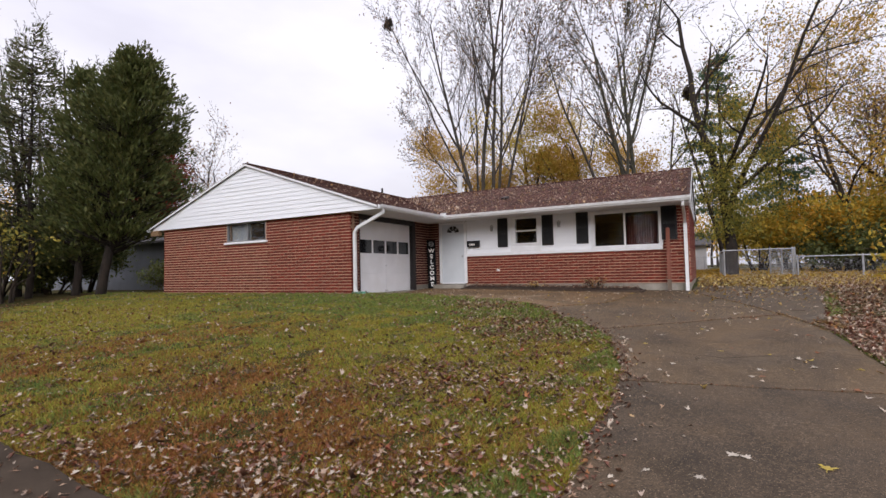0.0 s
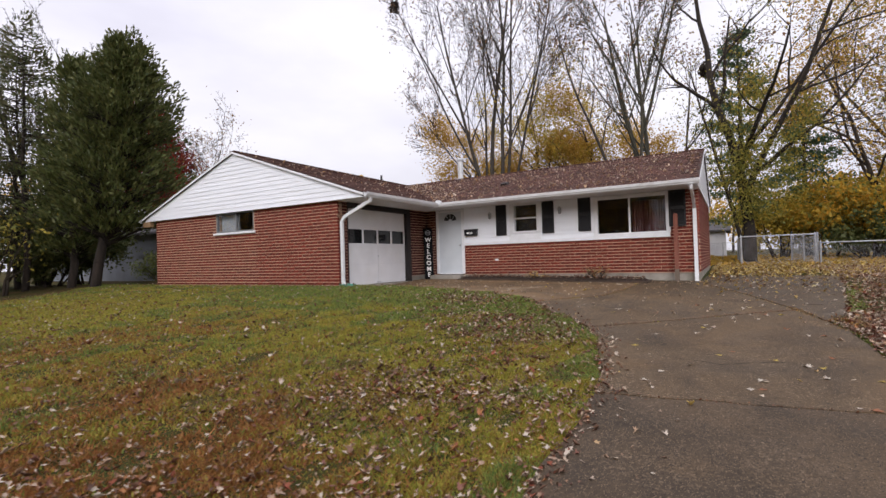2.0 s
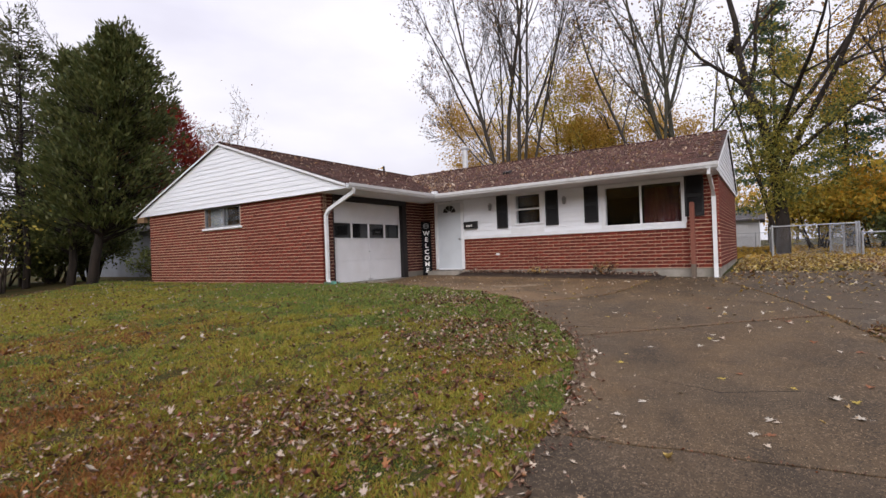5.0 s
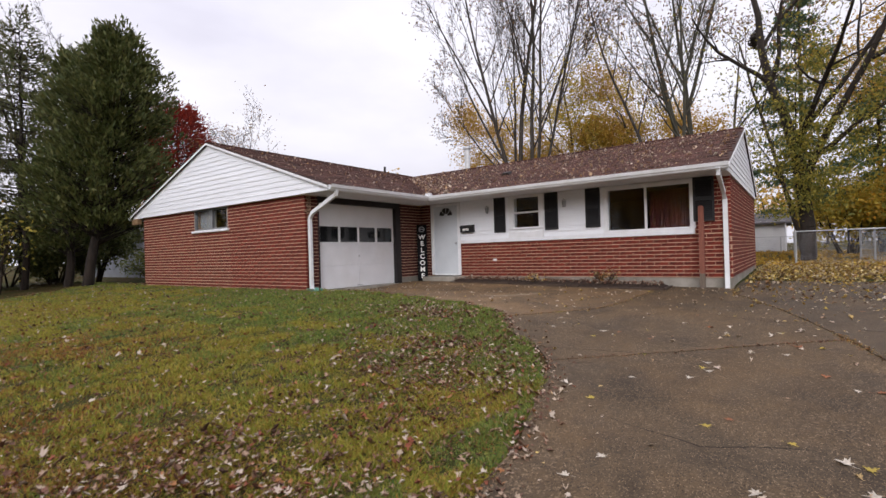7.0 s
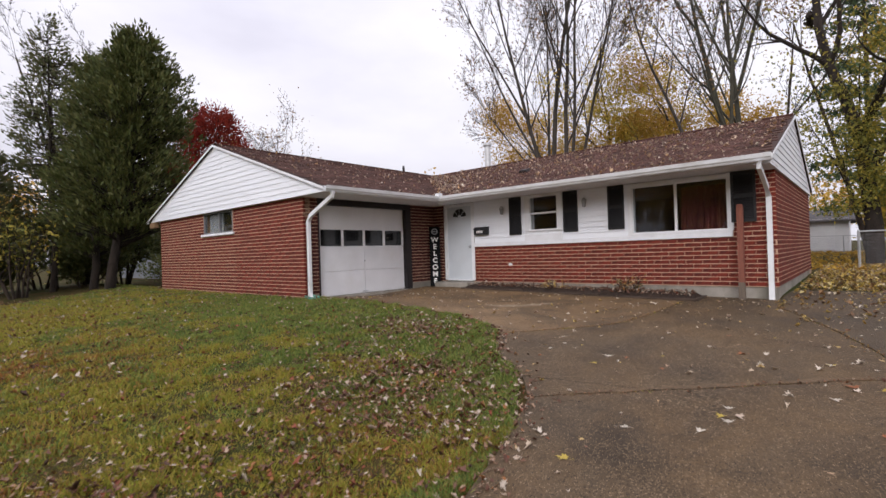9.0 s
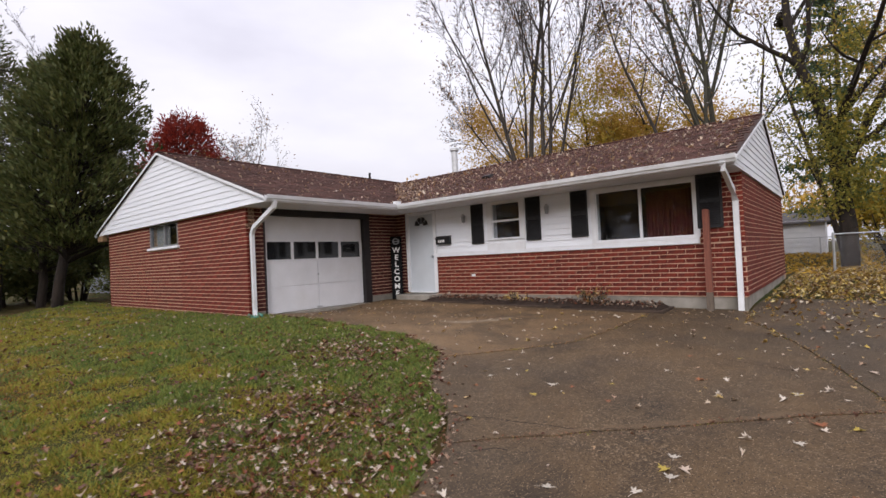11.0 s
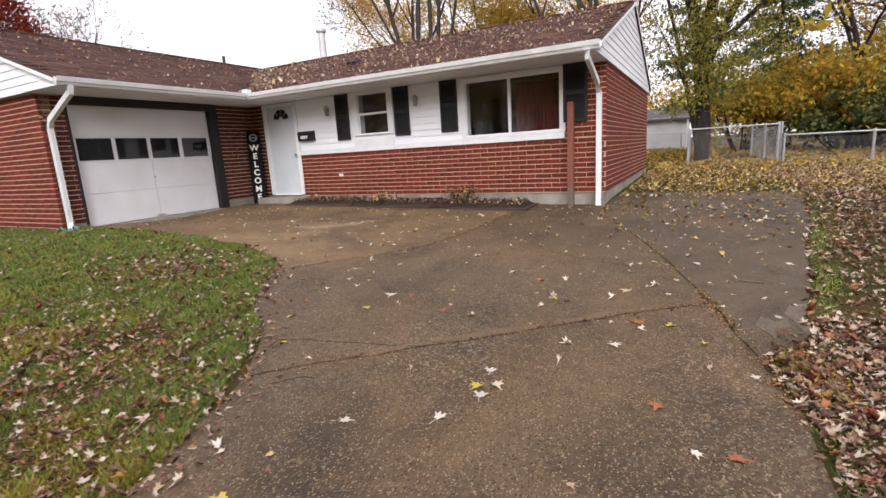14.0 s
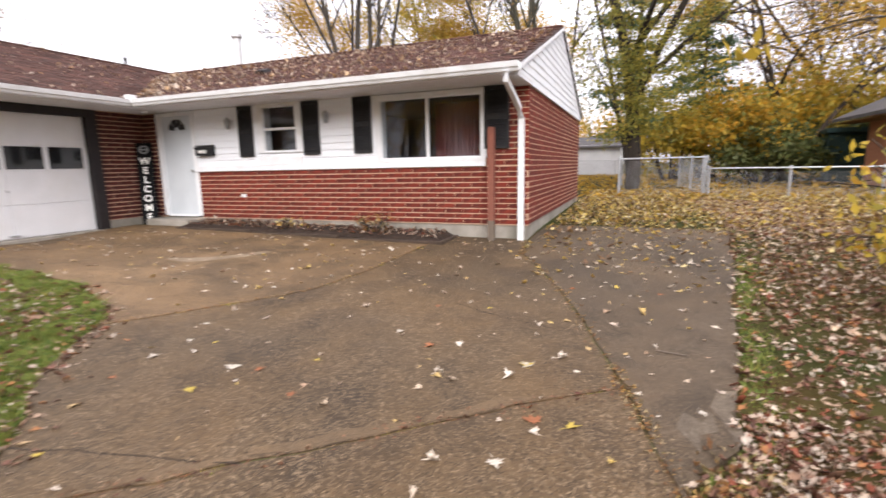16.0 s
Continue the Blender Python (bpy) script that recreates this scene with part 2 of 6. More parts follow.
M_ROAD = material("street_asphalt", (0.062, 0.046, 0.034), (0.036, 0.027, 0.020), scale=3, fine=140, rough=0.95, spec=0.1, bump=0.5)
M_GROUND = material("lawn_soil", (0.052, 0.046, 0.014), (0.066, 0.038, 0.015), scale=1.6, fine=45, rough=1.0, bump=0.8, spec=0.1, stain=(0.032, 0.040, 0.011), stain_scale=0.6, stain_at=0.54, height=0.03)
M_MULCH = material("bark_mulch", (0.050, 0.030, 0.020), (0.018, 0.012, 0.009), scale=18, fine=70, rough=1.0, bump=1.0, height=0.03)
M_TIMBER = material("weathered_timber", (0.075, 0.050, 0.035), (0.032, 0.022, 0.016), scale=6, fine=60, rough=0.95, bump=0.7, stretch=(0.4, 4, 4))
M_POST = material("red_brown_post", (0.24, 0.085, 0.055), (0.15, 0.055, 0.040), scale=7, rough=0.85, bump=0.4, stretch=(6, 6, 0.7))
M_POSTBASE = material("bare_grey_wood", (0.17, 0.13, 0.10), (0.10, 0.08, 0.062), scale=7, rough=0.9, bump=0.4, stretch=(6, 6, 0.7))
M_BARK = material("grey_bark", (0.058, 0.047, 0.038), (0.028, 0.023, 0.019), scale=4, fine=30, rough=1.0, bump=0.8, stretch=(2, 2, 0.4), height=0.03)
M_BARKBLACK = material("damp_black_bark", (0.036, 0.026, 0.020), (0.014, 0.011, 0.009), scale=4, fine=30, rough=1.0, bump=0.8, stretch=(2, 2, 0.4), height=0.03)
M_BARKDARK = material("dark_bark", (0.058, 0.042, 0.031), (0.024, 0.018, 0.014), scale=4, fine=30, rough=1.0, bump=0.8, stretch=(2, 2, 0.4), height=0.03)
M_BARKMOSS = material("greenish_bark", (0.076, 0.070, 0.050), (0.036, 0.034, 0.026), scale=3, fine=30, rough=1.0, bump=0.8, stretch=(2, 2, 0.4), height=0.03)
M_GLASS = glass_material("window_glass")
# Near-black, so the dimness of the unlit rooms is put into their colour.
M_INSIDE = material("dim_room_tone", (0.045, 0.040, 0.038), (0.03, 0.028, 0.026), scale=1, rough=0.9)
M_CURTAIN = material("dull_red_curtain", (0.155, 0.028, 0.023), (0.085, 0.018, 0.016), scale=3, rough=0.9, bump=0.2)
M_BLIND = material("pale_blind", (0.30, 0.31, 0.32), (0.24, 0.25, 0.26), scale=2, rough=0.8)
M_GREYFRAME = material("grey_window_frame", (0.20, 0.20, 0.205), (0.14, 0.14, 0.145), scale=5, rough=0.5, bump=0.05)
M_WHITEINK = material("white_lettering", (0.90, 0.90, 0.88), (0.84, 0.84, 0.82), scale=30, rough=0.6, bump=0.05)
M_SIGN = material("flat_black_board", (0.012, 0.012, 0.013), (0.007, 0.007, 0.008), scale=14, rough=0.85, spec=0.12, bump=0.15)
# Grey siding darkened: the shade of the evergreens is put into its colour.
M_GREYWALL = material("shaded_neighbour_siding", (0.175, 0.19, 0.215), (0.135, 0.147, 0.165), scale=1.5, rough=0.7, bump=0.1)
M_GREYROOF = material("grey_shingles", (0.11, 0.10, 0.10), (0.07, 0.065, 0.065), scale=3, fine=40, rough=0.95, bump=0.4)
M_SHED = material("white_shed_paint", (0.72, 0.72, 0.73), (0.62, 0.62, 0.64), scale=1.2, rough=0.6, bump=0.1)
M_TANBRICK = material("orange_brick", (0.46, 0.21, 0.12), (0.34, 0.15, 0.085), scale=10, rough=0.9, bump=0.4)
M_WOOD = material("bare_soffit_wood", (0.30, 0.19, 0.10), (0.21, 0.13, 0.07), scale=5, rough=0.85, bump=0.3, stretch=(4, 0.5, 4))
M_TEAL = material("dark_teal_paint", (0.03, 0.065, 0.06), (0.02, 0.045, 0.04), scale=3, rough=0.6)
L_LAWN = leaf_material("lawn_grass", [(0.325, 0.312, 0.038), (0.215, 0.250, 0.033), (0.400, 0.340, 0.056), (0.350, 0.240, 0.055), (0.265, 0.275, 0.038), (0.150, 0.150, 0.030), (0.440, 0.270, 0.070)], through_light=0.3)
L_DRY = leaf_material("dry_grass", [(0.320, 0.155, 0.045), (0.200, 0.105, 0.032), (0.420, 0.190, 0.060), (0.240, 0.080, 0.028), (0.140, 0.085, 0.030)], through_light=0.3)
L_GREENGRASS = leaf_material("green_grass", [(0.105, 0.175, 0.040), (0.155, 0.225, 0.046), (0.215, 0.260, 0.054), (0.290, 0.275, 0.070), (0.060, 0.120, 0.030), (0.190, 0.170, 0.055)], through_light=0.3)
L_FALLEN = leaf_material("fallen_leaves", [(0.46, 0.39, 0.32), (0.11, 0.052, 0.036), (0.19, 0.085, 0.06), (0.16, 0.085, 0.055), (0.22, 0.065, 0.035), (0.36, 0.26, 0.19), (0.085, 0.045, 0.033), (0.28, 0.17, 0.11), (0.30, 0.13, 0.05), (0.44, 0.35, 0.28), (0.13, 0.06, 0.04), (0.34, 0.23, 0.16), (0.18, 0.10, 0.065), (0.42, 0.33, 0.25)], through_light=0.05, steps=True)
L_RUST = leaf_material("rusty_leaf_crumbs", [(0.26, 0.12, 0.04), (0.16, 0.075, 0.03), (0.34, 0.20, 0.06), (0.12, 0.09, 0.03), (0.40, 0.30, 0.16)], through_light=0.05, steps=True)
L_MATTED = leaf_material("matted_brown_leaves", [(0.14, 0.065, 0.035), (0.075, 0.038, 0.026), (0.22, 0.11, 0.06), (0.10, 0.035, 0.022), (0.28, 0.18, 0.11), (0.18, 0.06, 0.025)], through_light=0.05, steps=True)
L_PALE = leaf_material("pale_fallen_leaves", [(0.55, 0.47, 0.38), (0.46, 0.36, 0.26), (0.60, 0.54, 0.46), (0.36, 0.24, 0.16), (0.55, 0.40, 0.12)], through_light=0.05)
L_GOLDFALL = leaf_material("yellow_fallen_leaves", [(0.52, 0.37, 0.08), (0.36, 0.22, 0.06), (0.58, 0.47, 0.22), (0.24, 0.13, 0.06), (0.48, 0.39, 0.27), (0.40, 0.26, 0.06), (0.16, 0.09, 0.05)], through_light=0.05, steps=True)
L_ROOFLEAF = leaf_material("roof_leaves", [(0.58, 0.48, 0.38), (0.40, 0.25, 0.15), (0.64, 0.56, 0.47), (0.44, 0.25, 0.09)], through_light=0.05)
L_EVER = leaf_material("evergreen_foliage", [(0.070, 0.088, 0.026), (0.100, 0.118, 0.034), (0.044, 0.060, 0.020), (0.130, 0.130, 0.040), (0.080, 0.085, 0.028)], through_light=0.2)
L_EVERB = leaf_material("thin_evergreen_foliage", [(0.070, 0.088, 0.036), (0.095, 0.105, 0.042), (0.120, 0.100, 0.045)], through_light=0.25)
L_YELLOW = leaf_material("yellow_autumn_leaves", [(0.50, 0.36, 0.045), (0.38, 0.30, 0.05), (0.58, 0.40, 0.05), (0.28, 0.26, 0.06), (0.52, 0.29, 0.04)], through_light=0.45)
L_GOLD = leaf_material("golden_bush_leaves", [(0.58, 0.36, 0.035), (0.46, 0.33, 0.05), (0.62, 0.31, 0.03), (0.30, 0.25, 0.05), (0.16, 0.18, 0.04)], through_light=0.45)
L_OCHRE = leaf_material("ochre_autumn_leaves", [(0.52, 0.31, 0.05), (0.42, 0.27, 0.05), (0.58, 0.36, 0.055), (0.38, 0.20, 0.045)], through_light=0.35)
L_IVY = leaf_material("yellow_green_ivy", [(0.36, 0.29, 0.05), (0.16, 0.17, 0.04), (0.46, 0.36, 0.06), (0.08, 0.10, 0.03), (0.26, 0.25, 0.05)], through_light=0.45)
L_RED = leaf_material("red_maple_leaves", [(0.235, 0.026, 0.016), (0.16, 0.019, 0.014), (0.31, 0.042, 0.020)], through_light=0.3)
L_PINE = leaf_material("pine_needles", [(0.085, 0.140, 0.075), (0.065, 0.110, 0.060), (0.11, 0.16, 0.08)], through_light=0.3)
L_SPARSE = leaf_material("last_brown_leaves", [(0.24, 0.14, 0.06), (0.20, 0.10, 0.05), (0.28, 0.20, 0.06)], through_light=0.35)


# ---- mesh helpers ----
def finish(ob, mat, parent, label=""):
    ob.data.materials.append(mat)
    if parent:
        hold(ob, parent)
    if label:
        tagged(ob, label)
    return ob


def part(name, bm, mat, parent=None, label=""):
    me = bpy.data.meshes.new(name)
    bm.to_mesh(me)
    bm.free()
    return finish(new(name, me), mat, parent, label)


def raw(name, verts, faces, mat, parent=None, label=""):
    me = bpy.data.meshes.new(name)
    me.from_pydata([tuple(v) for v in verts], [], [tuple(f) for f in faces])
    me.update()
    return finish(new(name, me), mat, parent, label)


def fast(name, verts, faces, mat, parent=None, label="", smooth=False):
    """A mesh from numpy arrays in which all faces have the same number of corners."""
    me = bpy.data.meshes.new(name)
    nf, k = faces.shape
    me.vertices.add(len(verts))
    me.vertices.foreach_set("co", verts.astype(np.float32).ravel())
    me.loops.add(nf * k)
    me.loops.foreach_set("vertex_index", faces.astype(np.int32).ravel())
    me.polygons.add(nf)
    me.polygons.foreach_set("loop_start", np.arange(0, nf * k, k, dtype=np.int32))
    if smooth:
        me.polygons.foreach_set("use_smooth", np.ones(nf, dtype=bool))
    me.update(calc_edges=True)
    return finish(new(name, me), mat, parent, label)


def add_box(bm, x0, x1, y0, y1, z0, z1, bevel=0.0):
    r = bmesh.ops.create_cube(bm, size=1.0)
    bmesh.ops.scale(bm, vec=(x1 - x0, y1 - y0, z1 - z0), verts=r["verts"])
    bmesh.ops.translate(bm, vec=((x0 + x1) / 2, (y0 + y1) / 2, (z0 + z1) / 2), verts=r["verts"])
    if bevel:
        es = list({e for v in r["verts"] for e in v.link_edges})
        bmesh.ops.bevel(bm, geom=es, offset=bevel, segments=1, affect='EDGES', profile=0.5)
    return bm


def box(x0, x1, y0, y1, z0, z1, bevel=0.0):
    return add_box(bmesh.new(), x0, x1, y0, y1, z0, z1, bevel)


def boxes(rows, bevel=0.0):
    bm = bmesh.new()
    for r in rows:
        add_box(bm, *r, bevel)
    return bm


def prism(points, axis, a, b):
    """A polygon (u, v) pushed along an axis from a to b: 'x' takes (y, z), 'y' takes (x, z), 'z' takes (x, y)."""
    bm = bmesh.new()
    put = {"x": lambda u, v, w: (w, u, v), "y": lambda u, v, w: (u, w, v), "z": lambda u, v, w: (u, v, w)}[axis]
    lo = [bm.verts.new(put(u, v, a)) for u, v in points]
    hi = [bm.verts.new(put(u, v, b)) for u, v in points]
    bm.faces.new(lo)
    bm.faces.new(hi[::-1])
    for i in range(len(points)):
        j = (i + 1) % len(points)
        bm.faces.new((lo[j], lo[i], hi[i], hi[j]))
    bmesh.ops.recalc_face_normals(bm, faces=bm.faces[:])
    return bm


def tube(points, radii, sides=8, square=None):
    """A pipe along points; square=(w, d) gives a rectangular section."""
    bm = bmesh.new()
    rings = []
    n = len(points)
    pts = [Vector(p) for p in points]
    for i, p in enumerate(pts):
        d = (pts[min(i + 1, n - 1)] - pts[max(i - 1, 0)]).normalized()
        ref = Vector((0, 1, 0)) if abs(d.y) < 0.9 else Vector((1, 0, 0))
        u = d.cross(ref).normalized()
        v = d.cross(u).normalized()
        if square:
            w, h = square
            ring = [p + u * sx * w / 2 + v * sy * h / 2 for sx, sy in ((-1, -1), (1, -1), (1, 1), (-1, 1))]
        else:
            r = radii[i] if isinstance(radii, (list, tuple)) else radii
            ring = [p + (u * math.cos(k * math.tau / sides) + v * math.sin(k * math.tau / sides)) * r for k in range(sides)]
        rings.append([bm.verts.new(q) for q in ring])
    m = len(rings[0])
    for a, b in zip(rings, rings[1:]):
        for k in range(m):
            bm.faces.new((a[k], a[(k + 1) % m], b[(k + 1) % m], b[k]))
    bm.faces.new(rings[0][::-1])
    bm.faces.new(rings[-1])
    bmesh.ops.recalc_face_normals(bm, faces=bm.faces[:])
    return bm


def empty(name, place, label, category, group="", kind=""):
    ob = new(name)
    ob.empty_display_size = 0.1
    ob.location = place
    return tagged(ob, label, category, group, kind)


def hold(ob, parent):
    """Parents ob and keeps it where it stands."""
    ob.parent = parent
    ob.matrix_parent_inverse = Matrix.Translation(parent.location).inverted()
    return ob


# ---- ground ----
def ease(a, b, v):
    u = np.clip((v - a) / (b - a), 0, 1)
    return u * u * (3 - 2 * u)


def ground_z(x, y):
    p = np.interp(y, [-30, -2, 0, 4.4, 6.2, 9.5, 12, 14, 16, 24, 40], [-0.1, -0.05, 0.04, 0.31, 0.45, 0.69, 0.82, 0.93, 1.02, 1.11, 1.20])
    return p + 0.37 * ease(0, 1, np.asarray(x) / -7.5) * (1 - 0.7 * ease(10.0, 13.0, y)) * ease(-1, 2.5, y)


def gz(x, y):
    return float(ground_z(x, y))


gx = np.unique(np.concatenate([np.array([-900, -500, -250, -120, -80, -60, -50, -42, -36, -31, -28]), np.arange(-26, 13.1, 0.3), np.array([16, 20, 26, 34, 45, 60, 90, 150, 300, 600, 900])]))
gy = np.unique(np.concatenate([np.array([-900, -500, -200, -100, -50, -30, -20, -12, -8]), np.arange(-6, 30.1, 0.3), np.array([33, 37, 42, 50, 60, 80, 120, 200, 400, 900])]))
GX, GY = np.meshgrid(gx, gy)
rough_g = np.random.RandomState(5).rand(*GX.shape) * 0.018
GZ = ground_z(GX, GY) - 0.02 + rough_g * ((GX < 14) & (GX > -26))
vid = np.arange(GX.size).reshape(GX.shape)
gf = np.stack([vid[:-1, :-1], vid[:-1, 1:], vid[1:, 1:], vid[1:, :-1]], -1).reshape(-1, 4)
ground = fast("ground", np.stack([GX, GY, GZ], -1).reshape(-1, 3), gf, M_GROUND, smooth=True)
tagged(ground, "patchy autumn lawn and bare soil sloping up to the house", "ground", kind="structure")


def slab(name, poly, mat, top, thick, gap, parent=None, label="", cell=0.45, jitter=0.02):
    """A paved piece with a ragged outline that follows the ground."""
    pts = []
    for (ax, ay), (bx, by) in zip(poly, poly[1:] + poly[:1]):
        n = max(1, int(math.hypot(bx - ax, by - ay) / 0.16))
        for i in range(n):
            x, y = ax + (bx - ax) * i / n, ay + (by - ay) * i / n
            w = noise.noise_vector(Vector((x * 2.3, y * 2.3, 0.0)))
            w2 = noise.noise_vector(Vector((x * 9, y * 9, 4.0)))
            pts.append((x + w.x * jitter * 2 + w2.x * jitter, y + w.y * jitter * 2 + w2.y * jitter))
    if sum(a[0] * b[1] - b[0] * a[1] for a, b in zip(pts, pts[1:] + pts[:1])) < 0:
        pts = pts[::-1]
    if gap:
        moved = []
        for i, (x, y) in enumerate(pts):
            (px, py), (qx, qy) = pts[i - 1], pts[(i + 1) % len(pts)]
            t = Vector((qx - px, qy - py)).normalized()
            moved.append((x - t.y * gap, y + t.x * gap))
        pts = moved
    bm = bmesh.new()
    f = bm.faces.new([bm.verts.new((x, y, 0)) for x, y in pts])
    xs, ys = [p[0] for p in pts], [p[1] for p in pts]
    for axis, lo, hi in ((0, min(xs), max(xs)), (1, min(ys), max(ys))):
        c = lo + cell
        while c < hi:
            no = (1, 0, 0) if axis == 0 else (0, 1, 0)
            bmesh.ops.bisect_plane(bm, geom=bm.verts[:] + bm.edges[:] + bm.faces[:], plane_co=(c * no[0], c * no[1], 0), plane_no=no)
            c += cell
    ext = bmesh.ops.extrude_face_region(bm, geom=bm.faces[:])
    upset = set(e for e in ext["geom"] if isinstance(e, bmesh.types.BMVert))
    for v in bm.verts:
        v.co.z = gz(v.co.x, v.co.y) + (top if v in upset else top - thick)
    bmesh.ops.recalc_face_normals(bm, faces=bm.faces[:])
    return part(name, bm, mat, parent, label)


driveway = empty("driveway", (0, 8, 0), "old brown-grey cracked concrete driveway strewn with leaves", "driveway", kind="structure")
C1 = [(-2.93, 10.06), (-2.44, 10.80), (-1.90, 11.71), (-1.74, 12.50), (-1.60, 14.26)]
C2 = [(-1.39, 8.37), (-0.92, 8.79), (-0.43, 9.16), (0.32, 9.77), (1.02, 10.31), (1.34, 10.50)]
C3 = [(-0.20, 14.80), (-0.04, 13.96), (0.72, 12.30), (1.26, 10.77), (1.47, 10.04)]
C5 = [(1.26, 10.77), (1.47, 10.04), (1.63, 9.44), (1.72, 8.95)]
C4 = [(-0.72, 5.70), (0.67, 5.87), (1.92, 6.02)]
slab_rows = [
    ("drive_slab", [(-2.6, -7.0), (9.0, -7.0), (9.0, -0.6), (4.2, 0.2), (2.6, 1.6), (2.1, 4.0)] + C4[::-1] + [(-0.71, 4.05), (-0.69, 3.10), (-1.2, 2.1), (-2.6, 1.8)], M_SLAB_APRON),
    ("drive_slab", C4 + [(1.86, 7.09), (1.74, 8.9), (1.62, 9.45), (1.47, 10.04)] + C2[::-1] + [(-1.19, 7.75), (-0.84, 6.52)], M_SLAB),
    ("drive_slab", C2 + C3[:-1][::-1] + [(-0.35, 14.98), (-1.38, 14.98), (-1.38, 14.26)] + C1[::-1] + [(-2.43, 9.33), (-1.80, 8.85)], M_SLAB),
    ("drive_slab", C1 + [(-6.95, 14.26), (-6.95, 14.50), (-8.46, 14.50), (-8.46, 10.98), (-5.8, 10.86), (-4.2, 10.78), (-3.1, 10.30)], M_SLAB_TAN),
    ("drive_slab", C3 + [(1.62, 9.45), (1.64, 9.67), (1.86, 10.03), (2.06, 11.13), (2.29, 12.8), (2.41, 13.4), (2.8, 16.4), (-0.12, 16.5)], M_SLAB_GREY),
]
for nm, poly, mt in slab_rows:
    hold(slab(nm, poly, mt, 0.016, 0.05, 0.011), driveway)
road = hold(slab("road_surface", [(-60, -9), (-2.6, -9), (-2.6, 1.8), (-60, 1.8)], M_ROAD, 0.012, 0.05, 0.004, cell=1.2), driveway)
M_FILL = material("crack_soil", (0.130, 0.074, 0.032), (0.040, 0.028, 0.016), scale=7, fine=90, rough=1.0, bump=0.9, stain=(0.060, 0.062, 0.018), stain_scale=2.2, stain_at=0.55)
for line in (C1, C2, C3, C4, C5):
    poly = [(x - 0.03, y + 0.03) for x, y in line] + [(x + 0.03, y - 0.03) for x, y in line[::-1]]
    hold(slab("crack_fill", poly, M_FILL, 0.007, 0.03, 0.0), driveway)
M_PATCH = material("pale_cement", (0.235, 0.175, 0.115), (0.155, 0.110, 0.068), scale=6, fine=90, rough=0.85, bump=0.4)
hold(slab("cement_patch", [(-4.80, 12.28), (-4.45, 12.40), (-4.12, 12.72), (-3.78, 13.10), (-3.62, 13.12), (-3.80, 12.72), (-4.02, 12.40), (-4.25, 12.16), (-4.60, 12.18)], M_PATCH, 0.0185, 0.006, 0.0), driveway)
M_BARE = concrete("bare_grey_concrete", (0.165, 0.128, 0.090), (0.125, 0.092, 0.060), (0.075, 0.057, 0.040), (0.20, 0.16, 0.12), coarse=1.6)
for poly in ([(1.60, 10.12), (1.66, 10.31), (1.73, 10.22), (1.80, 10.36), (1.79, 10.16), (1.70, 10.10), (1.69, 9.94)], [(1.80, 10.42), (1.86, 10.62), (1.97, 10.70), (1.93, 10.44), (1.89, 10.40), (1.90, 10.16), (1.85, 10.06), (1.83, 10.30)]):
    hold(slab("bare_patch", poly, M_BARE, 0.0182, 0.006, 0.0, jitter=0.022), driveway)
M_SILT = concrete("tan_silt", (0.150, 0.098, 0.052), (0.126, 0.080, 0.042), (0.080, 0.053, 0.030), (0.20, 0.14, 0.085), coarse=2.0)
for line in (C2[1:3], C2[2:4], C2[3:5]):
    (ax, ay), (bx_, by_) = line
    mx, my = (ax + bx_) / 2, (ay + by_) / 2
    hold(slab("silt_film", [(ax - 0.02, ay + 0.015), (mx - 0.02, my + 0.015), (bx_ - 0.02, by_ + 0.015), (mx - 0.07, my + 0.10), (ax - 0.05, ay + 0.07)], M_SILT, 0.0171, 0.004, 0.0, jitter=0.035), driveway)
M_HAIR = material("hairline_soil", (0.030, 0.022, 0.015), (0.016, 0.012, 0.009), scale=14, rough=1.0, bump=0.5)
for line in ([(-1.73, 8.80), (-1.2, 8.98), (-0.75, 9.08), (-0.45, 9.13)], [(-0.25, 11.75), (0.2, 11.55), (0.78, 11.35)], [(-1.15, 8.35), (-1.0, 8.50), (-0.92, 8.52)], [(-0.35, 7.2), (0.3, 7.0), (0.9, 7.25)]):
    poly = [(x - 0.002, y + 0.0045) for x, y in line] + [(x + 0.002, y - 0.0045) for x, y in line[::-1]]
    hold(slab("hairline_crack", poly, M_HAIR, 0.0172, 0.004, 0.0), driveway)
DRIVE_LEFT = [(0.0, -0.6), (1.8, -3.0), (2.1, -1.2), (3.1, -0.69), (5.6, -0.70), (6.5, -0.84), (7.75, -1.19), (8.8, -1.78), (9.35, -2.45), (10.06, -2.93), (10.3, -3.1), (10.78, -4.2), (10.9, -5.8), (10.98, -8.5)]

# ---- the house ----
house = empty("house", (-6, 16, 1.0), "single-storey L-shaped red brick ranch house with white siding", "house")
FY, WX, WY = 15.0, -8.5, 10.6          # front wall, garage wall and wing wall
EX, LX = -0.2, -17.12                  # east and west ends
SOFFIT = 3.37

